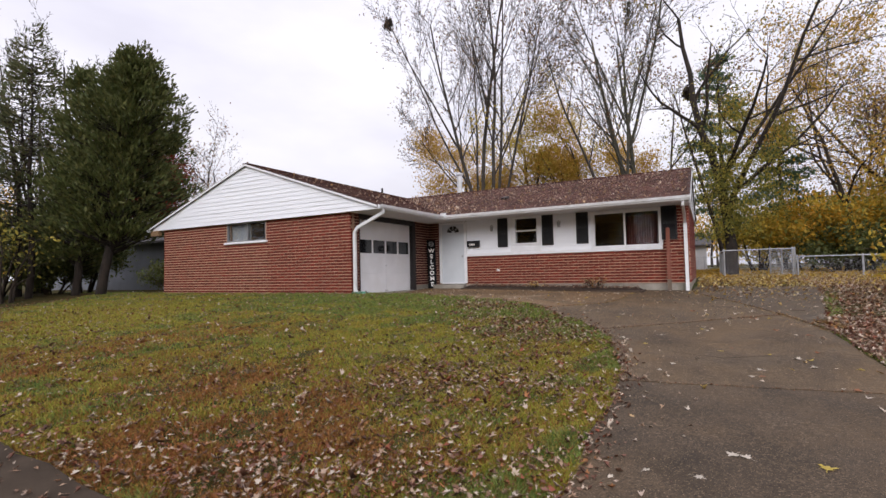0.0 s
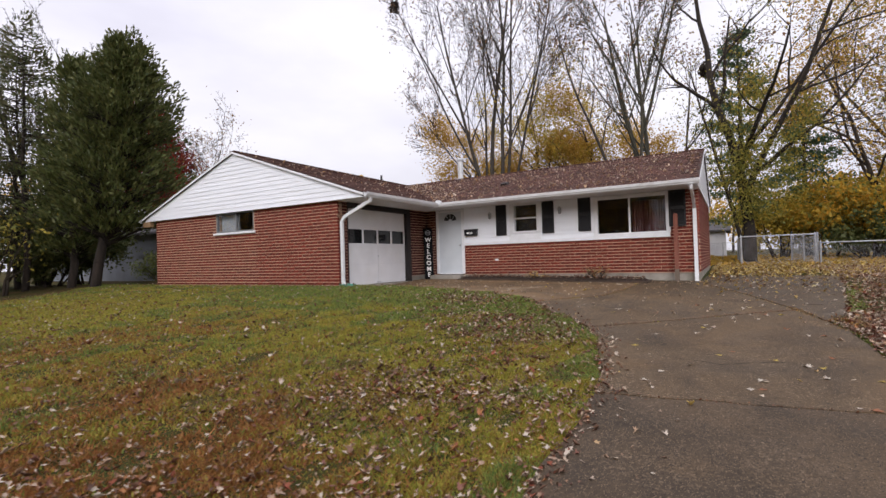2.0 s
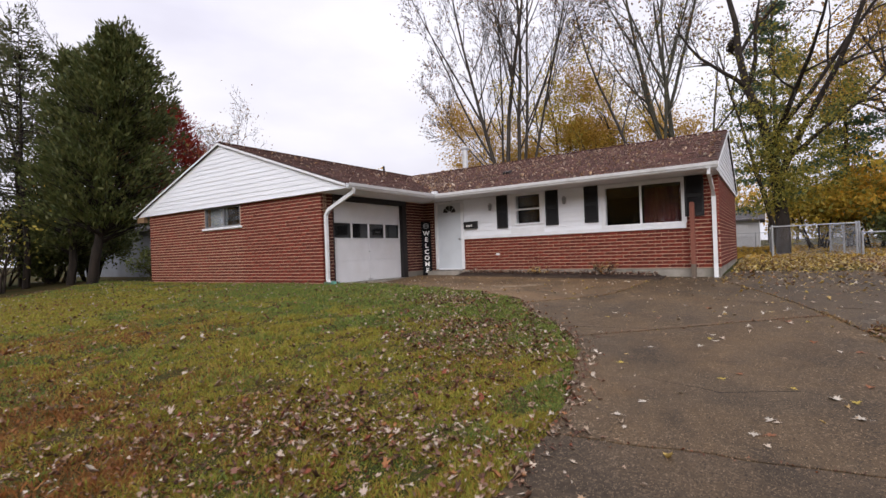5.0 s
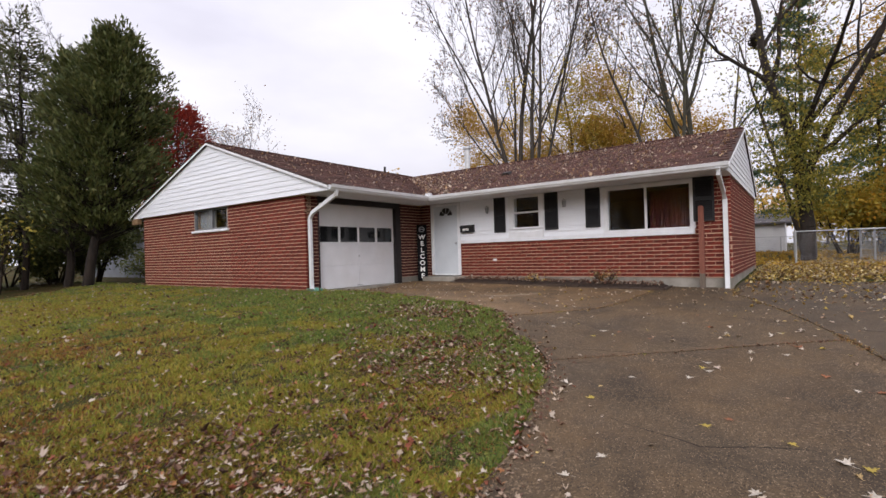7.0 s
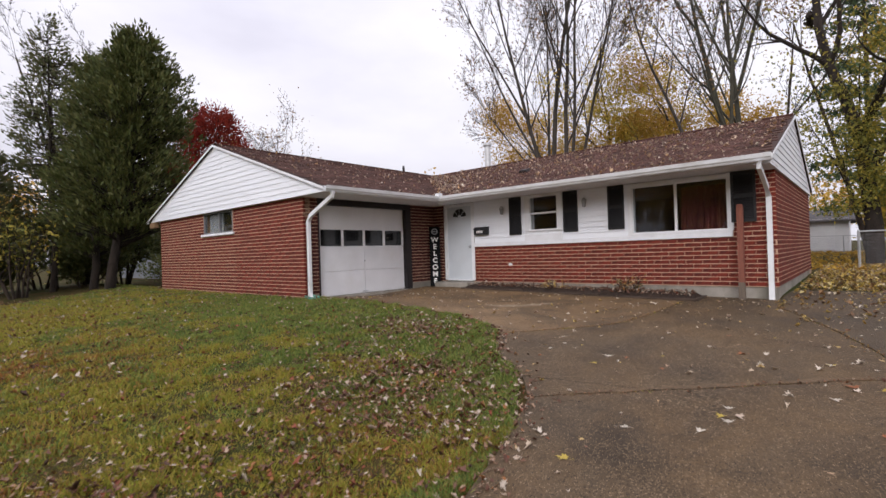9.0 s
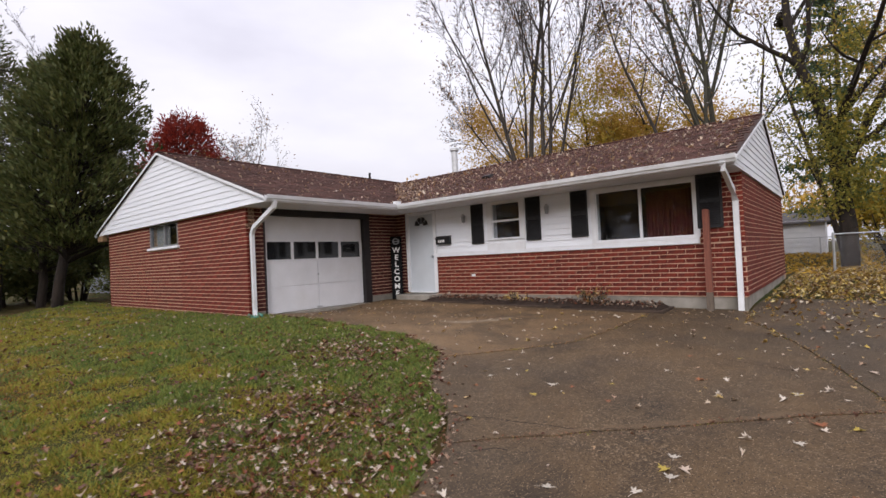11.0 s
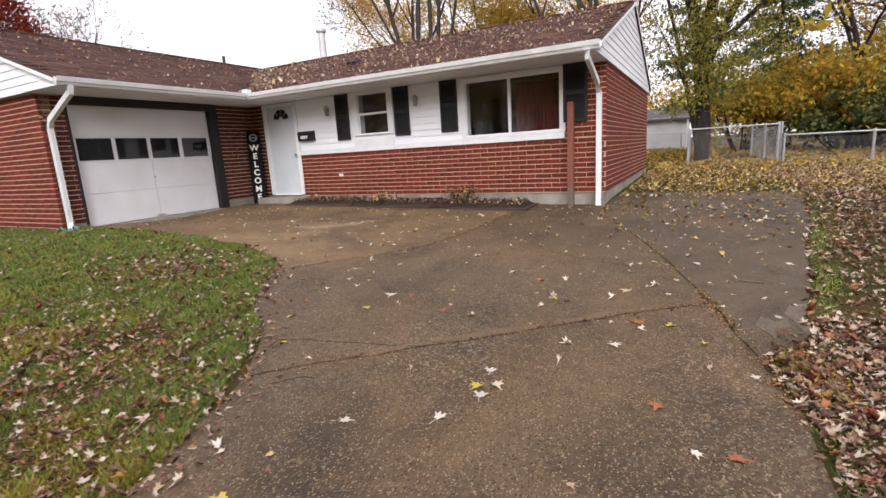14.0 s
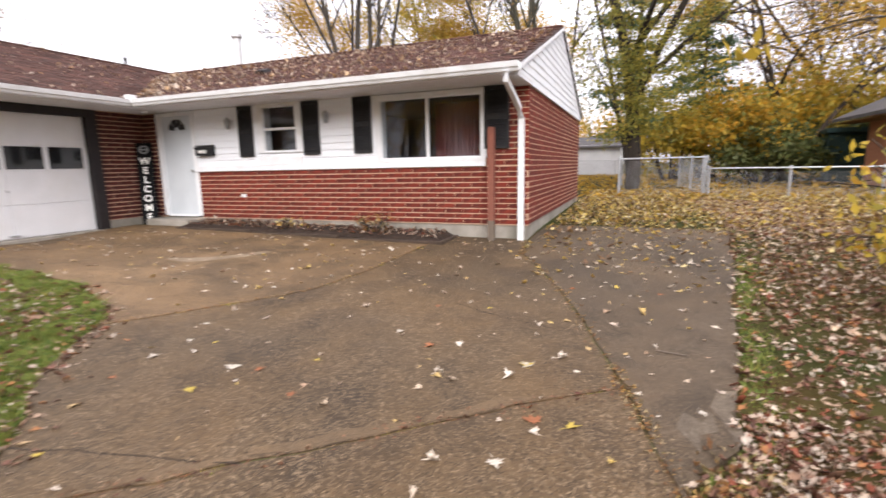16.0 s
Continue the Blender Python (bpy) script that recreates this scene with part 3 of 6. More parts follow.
# walls behind the bricks
front_wall = part("front_wall", boxes([
    (-7.06, EX - 0.007, FY + 0.007, FY + 0.2, 1.2, 2.15), (-0.90, EX - 0.007, FY + 0.007, FY + 0.2, 2.15, SOFFIT),
    (WX, -8.10, FY + 0.007, FY + 0.2, 1.2, SOFFIT)]), M_MORTAR, house)
part("foundation", boxes([(-8.10, EX - 0.03, FY + 0.03, FY + 0.22, 0.7, 1.2), (EX - 0.25, EX - 0.03, FY + 0.22, 22.0, 0.7, 1.25), (LX + 0.03, WX - 0.03, WY + 0.03, WY + 0.22, 0.7, 1.04),
                           (WX - 0.2, WX - 0.012, 14.035, FY + 0.028, 0.7, 1.215), (WX - 0.2, WX - 0.012, WY + 0.22, 10.995, 0.7, 1.155)]), M_CONC, house, "grey concrete foundation")
wing_wall = part("wing_wall", box(LX, -13.67, WY + 0.007, WY + 0.2, 1.0, SOFFIT), M_MORTAR, house)
for row in ((-11.85, WX, WY + 0.007, WY + 0.2, 1.0, SOFFIT), (-13.67, -11.85, WY + 0.007, WY + 0.2, 1.0, 2.76)):
    part("wall_section", box(*row), M_MORTAR, wing_wall)
garage_pier = part("garage_pier", box(WX - 0.2, WX - 0.007, WY + 0.2, 10.998, 1.16, SOFFIT), M_MORTAR, house)
garage_wall = part("garage_wall", box(WX - 0.2, WX - 0.007, 14.032, FY + 0.006, 1.22, SOFFIT), M_MORTAR, house)
east_wall = part("east_wall", boxes([(EX - 0.2, EX - 0.007, FY + 0.2, 22.0, 1.22, 3.34)]), M_MORTAR, house)
part("rear_wall", boxes([(LX, EX - 0.02, 22.0, 22.2, 0.8, 3.3), (LX, LX + 0.18, WY + 0.2, 22.0, 0.8, SOFFIT)]), M_MORTAR, house)
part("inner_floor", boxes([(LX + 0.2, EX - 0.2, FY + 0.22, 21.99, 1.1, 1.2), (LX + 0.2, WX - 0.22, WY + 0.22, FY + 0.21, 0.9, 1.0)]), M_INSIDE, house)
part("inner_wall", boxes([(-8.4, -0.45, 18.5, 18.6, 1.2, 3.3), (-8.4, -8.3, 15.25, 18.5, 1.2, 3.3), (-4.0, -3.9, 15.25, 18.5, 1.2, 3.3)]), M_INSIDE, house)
part("soffit", boxes([
    (-8.50, -0.16, 14.02, FY + 0.03, SOFFIT, SOFFIT + 0.02), (-8.52, -7.44, 10.47, 14.02, SOFFIT, SOFFIT + 0.02)]), M_TRIM, house, "white painted soffit")
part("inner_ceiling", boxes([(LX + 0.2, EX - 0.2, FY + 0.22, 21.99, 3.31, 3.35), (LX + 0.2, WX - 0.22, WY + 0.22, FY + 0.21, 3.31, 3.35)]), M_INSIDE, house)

# bricks: long and low, laid in running bond
BL, BH, BJ = 0.296, 0.069, 0.016


def brick_mesh(length, mat):
    bm = box(-length / 2, length / 2, -0.03, 0.03, -BH / 2, BH / 2)
    bmesh.ops.bevel(bm, geom=[e for e in bm.edges if abs(e.verts[0].co.y - e.verts[1].co.y) < 1e-6 and e.verts[0].co.y < 0], offset=0.004, segments=1, affect='EDGES')
    me = bpy.data.meshes.new("brick")
    bm.to_mesh(me)
    bm.free()
    me.materials.append(mat)
    return me


BRICKS = {}


def brick_rows(u0, u1, z0, z1, holes=(), shift=0):
    """Places (u, z, length) of bricks that fill a wall, less its openings (u0, u1, z0, z1)."""
    rows, n = [], int(round((z1 - z0) / (BH + BJ)))
    pitch = (z1 - z0) / n
    for k in range(n):
        z = z0 + (k + 0.5) * pitch
        spans = [(u0, u1)]
        for h0, h1, hz0, hz1 in holes:
            if hz0 - 0.02 < z < hz1 + 0.02:
                spans = [s for a, b in spans for s in ((a, min(b, h0)), (max(a, h1), b)) if s[1] - s[0] > 0.03]
        for a, b in spans:
            u = a - ((k + shift) % 2) * (BL + 0.008) / 2 - ((k * 37) % 5) * 0.004
            while u < b - 0.02:
                s, e = max(u, a), min(u + BL, b)
                if e - s > 0.035:
                    rows.append(((s + e) / 2, z, round(e - s, 3)))
                u += BL + 0.008
    return rows


def lay(wall, rows, place, turn, near, mat=M_BRICK):
    """Up to 300 bricks nearest to a stretch of the wall as pieces; the rest joined."""
    rows = sorted(rows, key=lambda r: abs(r[0] - near))
    rng = random.Random(len(rows))
    for u, z, ln in rows[:300]:
        if (ln, mat.name) not in BRICKS:
            BRICKS[ln, mat.name] = brick_mesh(ln, mat)
        ob = new("brick", BRICKS[ln, mat.name])
        x, y = place(u)
        ob.matrix_basis = pose(x, y, z + rng.uniform(-0.0015, 0.0015), 0, rng.uniform(-0.25, 0.25), turn)
        ob.parent = wall
    rest = rows[300:]
    if rest:
        vs, fs = [], []
        c, s = math.cos(radians(turn)), math.sin(radians(turn))
        for u, z, ln in rest:
            x, y = place(u)
            k = len(vs)
            dz = rng.uniform(-0.0015, 0.0015)
            for dy in (-0.03, 0.03):
                b = 0.004 if dy < 0 else 0
                for dx, dzz in ((-1, -1), (1, -1), (1, 1), (-1, 1)):
                    px, pz = dx * (ln / 2 - b), dzz * (BH / 2 - b)
                    vs.append((x + px * c - dy * s, y + px * s + dy * c, z + pz + dz))
            fs += [(k, k + 1, k + 2, k + 3)] + [(k + (i + 1) % 4, k + i, k + 4 + i, k + 4 + (i + 1) % 4) for i in range(4)]
        tagged(raw("brickwork", vs, fs, M_BRICK_J, wall), kind="stuff")


# white siding boards, each a lapped plank
def board(u0, u1, z, h, place_axis, at, out, parent, slope=None, name="siding_board"):
    """A lapped plank from u0 to u1; slope=(mid, rise per metre) trims its ends to a gable."""
    lo0, lo1, hi0, hi1 = u0, u1, u0, u1
    if slope:
        (a0, a1), (b0, b1) = slope(z), slope(z + h)
        lo0, lo1, hi0, hi1 = a0, a1, b0, b1
        if hi1 - hi0 < 0.05:
            hi0 = hi1 = (hi0 + hi1) / 2 - 0.02
            hi1 = hi0 + 0.04
    if place_axis == "y":
        vs = [(lo0, at - out, z), (lo1, at - out, z), (hi1, at - 0.003, z + h), (hi0, at - 0.003, z + h), (lo0, at + 0.01, z), (lo1, at + 0.01, z), (hi1, at + 0.01, z + h), (hi0, at + 0.01, z + h)]
    else:
        vs = [(at + out, lo0, z), (at + out, lo1, z), (at + 0.003, hi1, z + h), (at + 0.003, hi0, z + h), (at - 0.01, lo0, z), (at - 0.01, lo1, z), (at - 0.01, hi1, z + h), (at - 0.01, hi0, z + h)]
    fs = [(0, 1, 2, 3), (5, 4, 7, 6), (4, 5, 1, 0), (3, 2, 6, 7), (1, 5, 6, 2), (4, 0, 3, 7)]
    return raw(name, vs, fs, M_SIDING, parent)


# front siding above the brick, with holes for the windows
siding_back = part("front_siding", boxes([
    (-7.02, -5.28, FY + 0.012, FY + 0.2, 2.15, SOFFIT), (-5.28, -4.53, FY + 0.012, FY + 0.2, 2.15, 2.49), (-4.53, -2.76, FY + 0.012, FY + 0.2, 2.15, SOFFIT),
    (-2.76, -0.96, FY + 0.012, FY + 0.2, 2.15, 2.29), (-5.28, -4.53, FY + 0.012, FY + 0.2, 3.325, SOFFIT), (-2.76, -0.96, FY + 0.012, FY + 0.2, 3.28, SOFFIT), (-0.96, -0.90, FY + 0.012, FY + 0.2, 2.15, SOFFIT)]), M_TRIM, house, "white lap siding above the brick")
bz, k = 2.24, 0
while bz < SOFFIT - 0.02:
    h = min(0.125, SOFFIT - bz)
    for a, b in ((-7.02, -5.43), (-4.41, -2.85)):
        board(a, b, bz, h, "y", FY + 0.008, 0.022, siding_back)
    bz += 0.125
part("sill_band", box(-7.04, -0.89, FY - 0.035, FY + 0.011, 2.145, 2.235, 0.006), M_TRIM, siding_back, "white painted sill board")
part("sill_band", box(-5.43, -4.41, FY - 0.030, FY + 0.011, 2.237, 2.40, 0.004), M_TRIM, siding_back)
part("sill_band", box(-2.86, -0.89, FY - 0.028, FY + 0.011, 2.237, 2.278, 0.004), M_TRIM, siding_back)


def window(name, x0, x1, z0, z1, mullions, rails, y, trim, label):
    """A framed window in a wall that faces -y: casing, sash bars, a pane for each light, a sill."""
    w = part(name, boxes([(x0 - trim, x0, y - 0.030, y + 0.05, z0 - 0.02, z1 + 0.07), (x1, x1 + trim, y - 0.030, y + 0.05, z0 - 0.02, z1 + 0.07), (x0, x1, y - 0.030, y + 0.05, z1, z1 + 0.07), (x0, x1, y - 0.03, y + 0.05, z0 - 0.02, z0)], 0.003), M_TRIM, house, label)
    xs, zs = [x0] + mullions + [x1], [z0] + rails + [z1]
    for m in mullions:
        part("mullion", box(m - 0.025, m + 0.025, y - 0.012, y + 0.045, z0, z1, 0.004), M_TRIM, w)
    for r in rails:
        part("meeting_rail", box(x0, x1, y - 0.010, y + 0.045, r - 0.022, r + 0.022, 0.004), M_TRIM, w)
    for a, b in zip(xs, xs[1:]):
        for c, d in zip(zs, zs[1:]):
            part("sash", boxes([(a, a + 0.022, y + 0.002, y + 0.03, c, d), (b - 0.022, b, y + 0.002, y + 0.03, c, d), (a + 0.022, b - 0.022, y + 0.002, y + 0.03, c, c + 0.022), (a + 0.022, b - 0.022, y + 0.002, y + 0.03, d - 0.022, d)]), M_TRIM, w)
            p = part("pane", box(a + 0.02, b - 0.02, y + 0.013, y + 0.017, c + 0.02, d - 0.02), M_GLASS, w, "clear window glass")
            p.visible_shadow = False
    return w


big_window = window("window", -2.76, -0.96, 2.29, 3.28, [-1.89], [], FY, 0.09, "wide white-framed sliding window with dark panes")
small_window = window("window", -5.28, -4.53, 2.495, 3.325, [], [2.911], FY, 0.14, "white double-hung window with dark panes")
wing_window = part("window", boxes([(-13.67, -13.63, WY - 0.005, WY + 0.09, 2.76, 3.36), (-11.89, -11.85, WY - 0.005, WY + 0.09, 2.76, 3.36), (-13.63, -11.89, WY - 0.005, WY + 0.09, 2.76, 2.80), (-13.63, -11.89, WY - 0.005, WY + 0.09, 3.33, 3.36), (-12.72, -12.67, WY, WY + 0.085, 2.80, 3.33)], 0.003), M_GREYFRAME, house, "small grey-framed sliding window in the brick")
for a, b in ((-13.63, -12.72), (-12.67, -11.89)):
    part("pane", box(a, b, WY + 0.04, WY + 0.046, 2.80, 3.33), M_GLASS, wing_window).visible_shadow = False
part("blind", box(-13.6, -12.7, WY + 0.16, WY + 0.17, 2.78, 3.33), M_BLIND, wing_window, "pale blind behind the glass")
part("sill", box(-13.76, -11.76, WY - 0.06, WY + 0.03, 2.69, 2.755, 0.008), M_TRIM, wing_window, "white window sill")
vs, fs = [], []
for i in range(121):
    x = -1.86 + 0.90 * i / 120
    y = FY + 0.30 + 0.035 * math.sin(i * 0.72) + 0.012 * math.sin(i * 1.9)
    vs += [(x, y, 2.25), (x, y + 0.01, 3.2)]
    if i:
        fs.append((2 * i - 2, 2 * i, 2 * i + 1, 2 * i - 1))
curtain = raw("curtain", vs, fs, M_CURTAIN, big_window, "dull red curtain in folds")
m_sol = curtain.modifiers.new("thick", 'SOLIDIFY')
m_sol.thickness = 0.006

# shutters
for x0, x1 in ((-5.87, -5.52), (-4.36, -4.0), (-3.285, -2.925), (-0.905, -0.50)):
    sh = part("shutter", boxes([(x0, x0 + 0.045, FY - 0.045, FY - 0.012, 2.41, 3.365), (x1 - 0.045, x1, FY - 0.045, FY - 0.012, 2.41, 3.365)] + [(x0 + 0.045, x1 - 0.045, FY - 0.045, FY - 0.012, a, b) for a, b in ((2.41, 2.47), (2.86, 2.91), (3.305, 3.365))] + [(x0 + 0.04, x1 - 0.04, FY - 0.022, FY - 0.014, 2.44, 3.34)], 0.003), M_BLACK, house, "black louvred wooden shutter")
    for i in range(20):
        z = 2.485 + i * 0.042
        if abs(z - 2.885) < 0.035 or z > 3.30:
            continue
        part("slat", prism([(FY - 0.040, z), (FY - 0.022, z + 0.036), (FY - 0.017, z + 0.033), (FY - 0.035, z - 0.003)], "x", x0 + 0.045, x1 - 0.045), M_BLACK, sh)

# front door
door = part("front_door", box(-8.02, -7.13, FY + 0.045, FY + 0.09, 1.26, 3.29, 0.003), M_DOORPAINT, house, "plain white front door with a fan light")
part("door_frame", boxes([(-8.10, -8.02, FY - 0.02, FY + 0.12, 1.24, 3.36), (-7.13, -7.03, FY - 0.02, FY + 0.12, 1.24, 3.36), (-8.02, -7.13, FY - 0.02, FY + 0.12, 3.29, 3.36), (-8.02, -7.13, FY - 0.01, FY + 0.12, 1.22, 1.26)], 0.004), M_TRIM, house, "white door casing")
fan_c = (-7.575, 2.99)
for i in range(4):
    a0, a1 = radians(6 + 43 * i), radians(43 + 43 * i)
    pts = [(fan_c[0] + r * math.cos(a), fan_c[1] + r * math.sin(a)) for r, a in [(0.075, a0), (0.235, a0), (0.245, (a0 + a1) / 2), (0.235, a1), (0.075, a1)]]
    part("fan_light", prism(pts, "y", FY + 0.039, FY + 0.046), M_BLACK, door, "dark fan-shaped glass")
arc = [(fan_c[0] + 0.27 * math.cos(radians(a)), FY + 0.042, fan_c[1] - 0.01 + 0.27 * math.sin(radians(a))) for a in range(0, 181, 12)]
part("fan_moulding", tube(arc + [arc[0]], 0.012, 6), M_DOORPAINT, door)
knob = bmesh.new()
bmesh.ops.create_uvsphere(knob, u_segments=12, v_segments=8, radius=0.032)
bmesh.ops.translate(knob, vec=(-7.20, FY - 0.01, 2.17), verts=knob.verts)
part("door_knob", knob, M_GALV, door, "metal door knob")
part("door_step", box(-8.12, -6.95, 14.52, FY + 0.03, 0.85, 1.20, 0.015), M_CONC, house, "grey concrete door step")

# garage door
GX0 = WX - 0.12
gdoor = part("garage_door", boxes([(GX0 - 0.04, GX0, 11.05, 13.83, 1.06, 3.225)]), M_GARAGE, house, "white sectional garage door with four windows")
for z0, z1, cuts in ((1.07, 1.635, (11.05, 12.44, 13.83)), (1.645, 2.225, (11.05, 12.44, 13.83)), (2.668, 3.22, (11.05, 13.83))):
    for a, b in zip(cuts, cuts[1:]):
        part("panel", box(GX0 - 0.003, GX0 + 0.014, a + 0.004, b - 0.004, z0, z1, 0.005), M_GARAGE, gdoor)
cuts = [11.05, 11.13, 11.73, 11.80, 12.40, 12.47, 13.07, 13.15, 13.75, 13.83]
for a, b, z0, z1 in [(cuts[i], cuts[i + 1], 2.235, 2.66) for i in (0, 2, 4, 6, 8)] + [(cuts[i], cuts[i + 1], c, d) for i in (1, 3, 5, 7) for c, d in ((2.235, 2.252), (2.648, 2.66))]:
    part("window_rail", box(GX0 - 0.003, GX0 + 0.016, a, b, z0, z1), M_GARAGE, gdoor)
for i in (1, 3, 5, 7):
    part("pane", box(GX0 + 0.001, GX0 + 0.005, cuts[i], cuts[i + 1], 2.252, 2.648), M_BLACK, gdoor, "dark garage window pane").data.materials[0] = material("dark_pane", (0.012, 0.013, 0.015), (0.008, 0.009, 0.01), scale=2, rough=0.06, bump=0.0, spec=0.6) if i == 1 else bpy.data.materials["dark_pane"]
part("handle", box(GX0 + 0.014, GX0 + 0.04, 12.36, 12.52, 1.10, 1.125, 0.005), M_GALV, gdoor, "small metal lift handle")
part("lock", box(GX0 + 0.014, GX0 + 0.03, 12.42, 12.46, 1.86, 1.90, 0.005), M_GALV, gdoor)
part("garage_frame", boxes([(WX - 0.20, WX - 0.005, 11.0, 11.05, 1.05, 3.225), (WX - 0.20, WX + 0.012, 13.83, 14.03, 1.05, 3.225), (WX - 0.20, WX + 0.004, 11.0, 14.03, 3.225, SOFFIT)], 0.004), M_DARKTRIM, house, "dark painted garage door frame")
part("garage_sill", box(WX - 0.3, WX + 0.05, 11.0, 14.03, 0.85, 1.055, 0.01), M_CONC, house)

# gables
wing_ridge_x, wing_ridge_z, wing_slope, eave_z = -12.60, 5.23, 0.338, 3.48
main_ridge_y, main_slope = 18.08, 0.350
main_ridge_z = eave_z + main_slope * (main_ridge_y - 14.02)


def wing_span(z):
    d = max(0.0, (wing_ridge_z - 0.055 - z) / wing_slope)
    return wing_ridge_x - min(d, 5.05), wing_ridge_x + min(d, 5.12)


def main_span(z):
    d = max(0.0, (main_ridge_z - 0.055 - z) / main_slope)
    return main_ridge_y - min(d, 4.02), main_ridge_y + min(d, 4.02)


GYF = WY - 0.10
wing_gable = part("wing_gable", prism([(-17.65, 3.37), (-7.48, 3.37), (-7.48, 3.385), (wing_ridge_x, wing_ridge_z - 0.062), (-17.65, 3.385)], "y", GYF + 0.012, WY + 0.2), M_TRIM, house, "white sided gable over the wing")
z = 3.37
while z < wing_ridge_z - 0.12:
    board(0, 0, z, 0.128, "y", GYF + 0.006, 0.016, wing_gable, wing_span)
    z += 0.128
GXE = EX + 0.03
main_gable = part("east_gable", prism([(14.08, 3.33), (22.08, 3.33), (22.08, 3.38), (main_ridge_y, main_ridge_z - 0.09), (14.08, 3.38)], "x", EX - 0.2, GXE - 0.012), M_TRIM, house, "white sided gable on the end wall")
z = 3.33
while z < main_ridge_z - 0.12:
    board(0, 0, z, 0.128, "x", GXE - 0.006, 0.016, main_gable, main_span)
    z += 0.128

# roof
RT = 0.06
roof = part("roof", prism([(-17.80, eave_z - 0.02), (wing_ridge_x, wing_ridge_z), (-7.42, eave_z), (-7.42, eave_z - RT), (wing_ridge_x, wing_ridge_z - RT), (-17.80, eave_z - 0.02 - RT)], "y", 10.44, 22.3), M_ROOFDECK, house, "brown asphalt shingle roof scattered with leaves")
part("roof_deck", prism([(14.02, eave_z), (main_ridge_y, main_ridge_z), (22.14, eave_z), (22.14, eave_z - RT), (main_ridge_y, main_ridge_z - RT), (14.02, eave_z - RT)], "x", -12.5, GXE + 0.04), M_ROOFDECK, roof)
part("rake_board", prism([(-17.78, eave_z - 0.035), (wing_ridge_x, wing_ridge_z - 0.015), (-7.44, eave_z - 0.015), (-7.44, eave_z - 0.075), (wing_ridge_x, wing_ridge_z - 0.072), (-17.78, eave_z - 0.092)], "y", 10.425, 10.437), M_TRIM, roof, "white rake board")
part("rake_board", prism([(14.04, eave_z - 0.015), (main_ridge_y, main_ridge_z - 0.015), (22.12, eave_z - 0.015), (22.12, eave_z - 0.075), (main_ridge_y, main_ridge_z - 0.072), (14.04, eave_z - 0.072)], "x", GXE + 0.043, GXE + 0.055), M_TRIM, roof, "white rake board")
for row in ((-7.43, -7.41, 10.45, 14.02, SOFFIT - 0.02, eave_z - 0.02), (-7.41, GXE + 0.03, 14.0, 14.02, SOFFIT - 0.02, eave_z - 0.02), (-17.79, -17.77, 10.45, 22.2, 3.34, 3.44)):
    part("fascia", box(*row), M_TRIM, roof, "white fascia board")


def shingles(name, count_u, rows, at, along, up, normal, keep, seed):
    """Overlapping shingle tabs on a slope: at + along * u + up * v, lifted along normal."""
    rng = random.Random(seed)
    at, along, up, normal = Vector(at), Vector(along), Vector(up), Vector(normal)
    vs, fs = [], []
    tw, ex = 0.305, 0.142
    for r in range(rows):
        off = (r % 2) * tw / 2 + (r % 3) * 0.03
        for c in range(-1, count_u + 1):
            u0, u1 = c * tw + off + 0.004, (c + 1) * tw + off - 0.004
            v0, v1 = r * ex + rng.uniform(-0.004, 0.004), (r + 1) * ex + 0.03
            p = at + along * ((u0 + u1) / 2) + up * v0
            if not keep(p, (u0 + u1) / 2):
                continue
            lift = rng.uniform(0.009, 0.014)
            k = len(vs)
            for u, v, h in ((u0, v0, lift), (u1, v0, lift), (u1, v1, 0.003), (u0, v1, 0.003), (u0, v0, 0.0), (u1, v0, 0.0)):
                vs.append(at + along * u + up * v + normal * h)
            fs += [(k, k + 1, k + 2, k + 3), (k + 4, k + 5, k + 1, k), (k + 4, k, k + 3), (k + 5, k + 2, k + 1)]
    return tagged(raw(name, vs, fs, M_SHINGLE, roof, "brown shingle tabs"), kind="stuff")


def wing_z(x):
    return wing_ridge_z - wing_slope * abs(x - wing_ridge_x)


def main_z(y):
    return main_ridge_z - main_slope * abs(y - main_ridge_y)


nm = Vector((0, -main_slope, 1)).normalized()
um = Vector((0, 1, main_slope)).normalized()
shingles("main_front_shingles", 42, int(4.06 / um.y / 0.142) + 1, (-12.4, 13.99, eave_z - 0.004), (1, 0, 0), um, nm, lambda p, u: p.x < GXE - 0.06 and main_z(p.y) > wing_z(p.x) - 0.05 and p.y < main_ridge_y - 0.05, 3)
nw = Vector((wing_slope, 0, 1)).normalized()
uw = Vector((-1, 0, wing_slope)).normalized()
shingles("wing_shingles", 40, int(5.18 / -uw.x / 0.142) + 1, (-7.39, 10.44, eave_z - 0.004), (0, 1, 0), uw, nw, lambda p, u: 10.5 < p.y < 22.1 and wing_z(p.x) > main_z(p.y) - 0.05 and p.x > wing_ridge_x + 0.05, 4)
part("ridge_cap", boxes([(-12.0, GXE + 0.02, main_ridge_y - 0.12, main_ridge_y + 0.12, main_ridge_z - 0.03, main_ridge_z + 0.018), (wing_ridge_x - 0.12, wing_ridge_x + 0.12, 10.44, 22.2, wing_ridge_z - 0.03, wing_ridge_z + 0.018)], 0.014), M_SHINGLE, roof)

part("eave_return", box(-17.72, -17.26, 10.46, 10.60, 3.17, 3.362, 0.008), M_WOOD, house, "bare orange-brown wood at the eave corner")

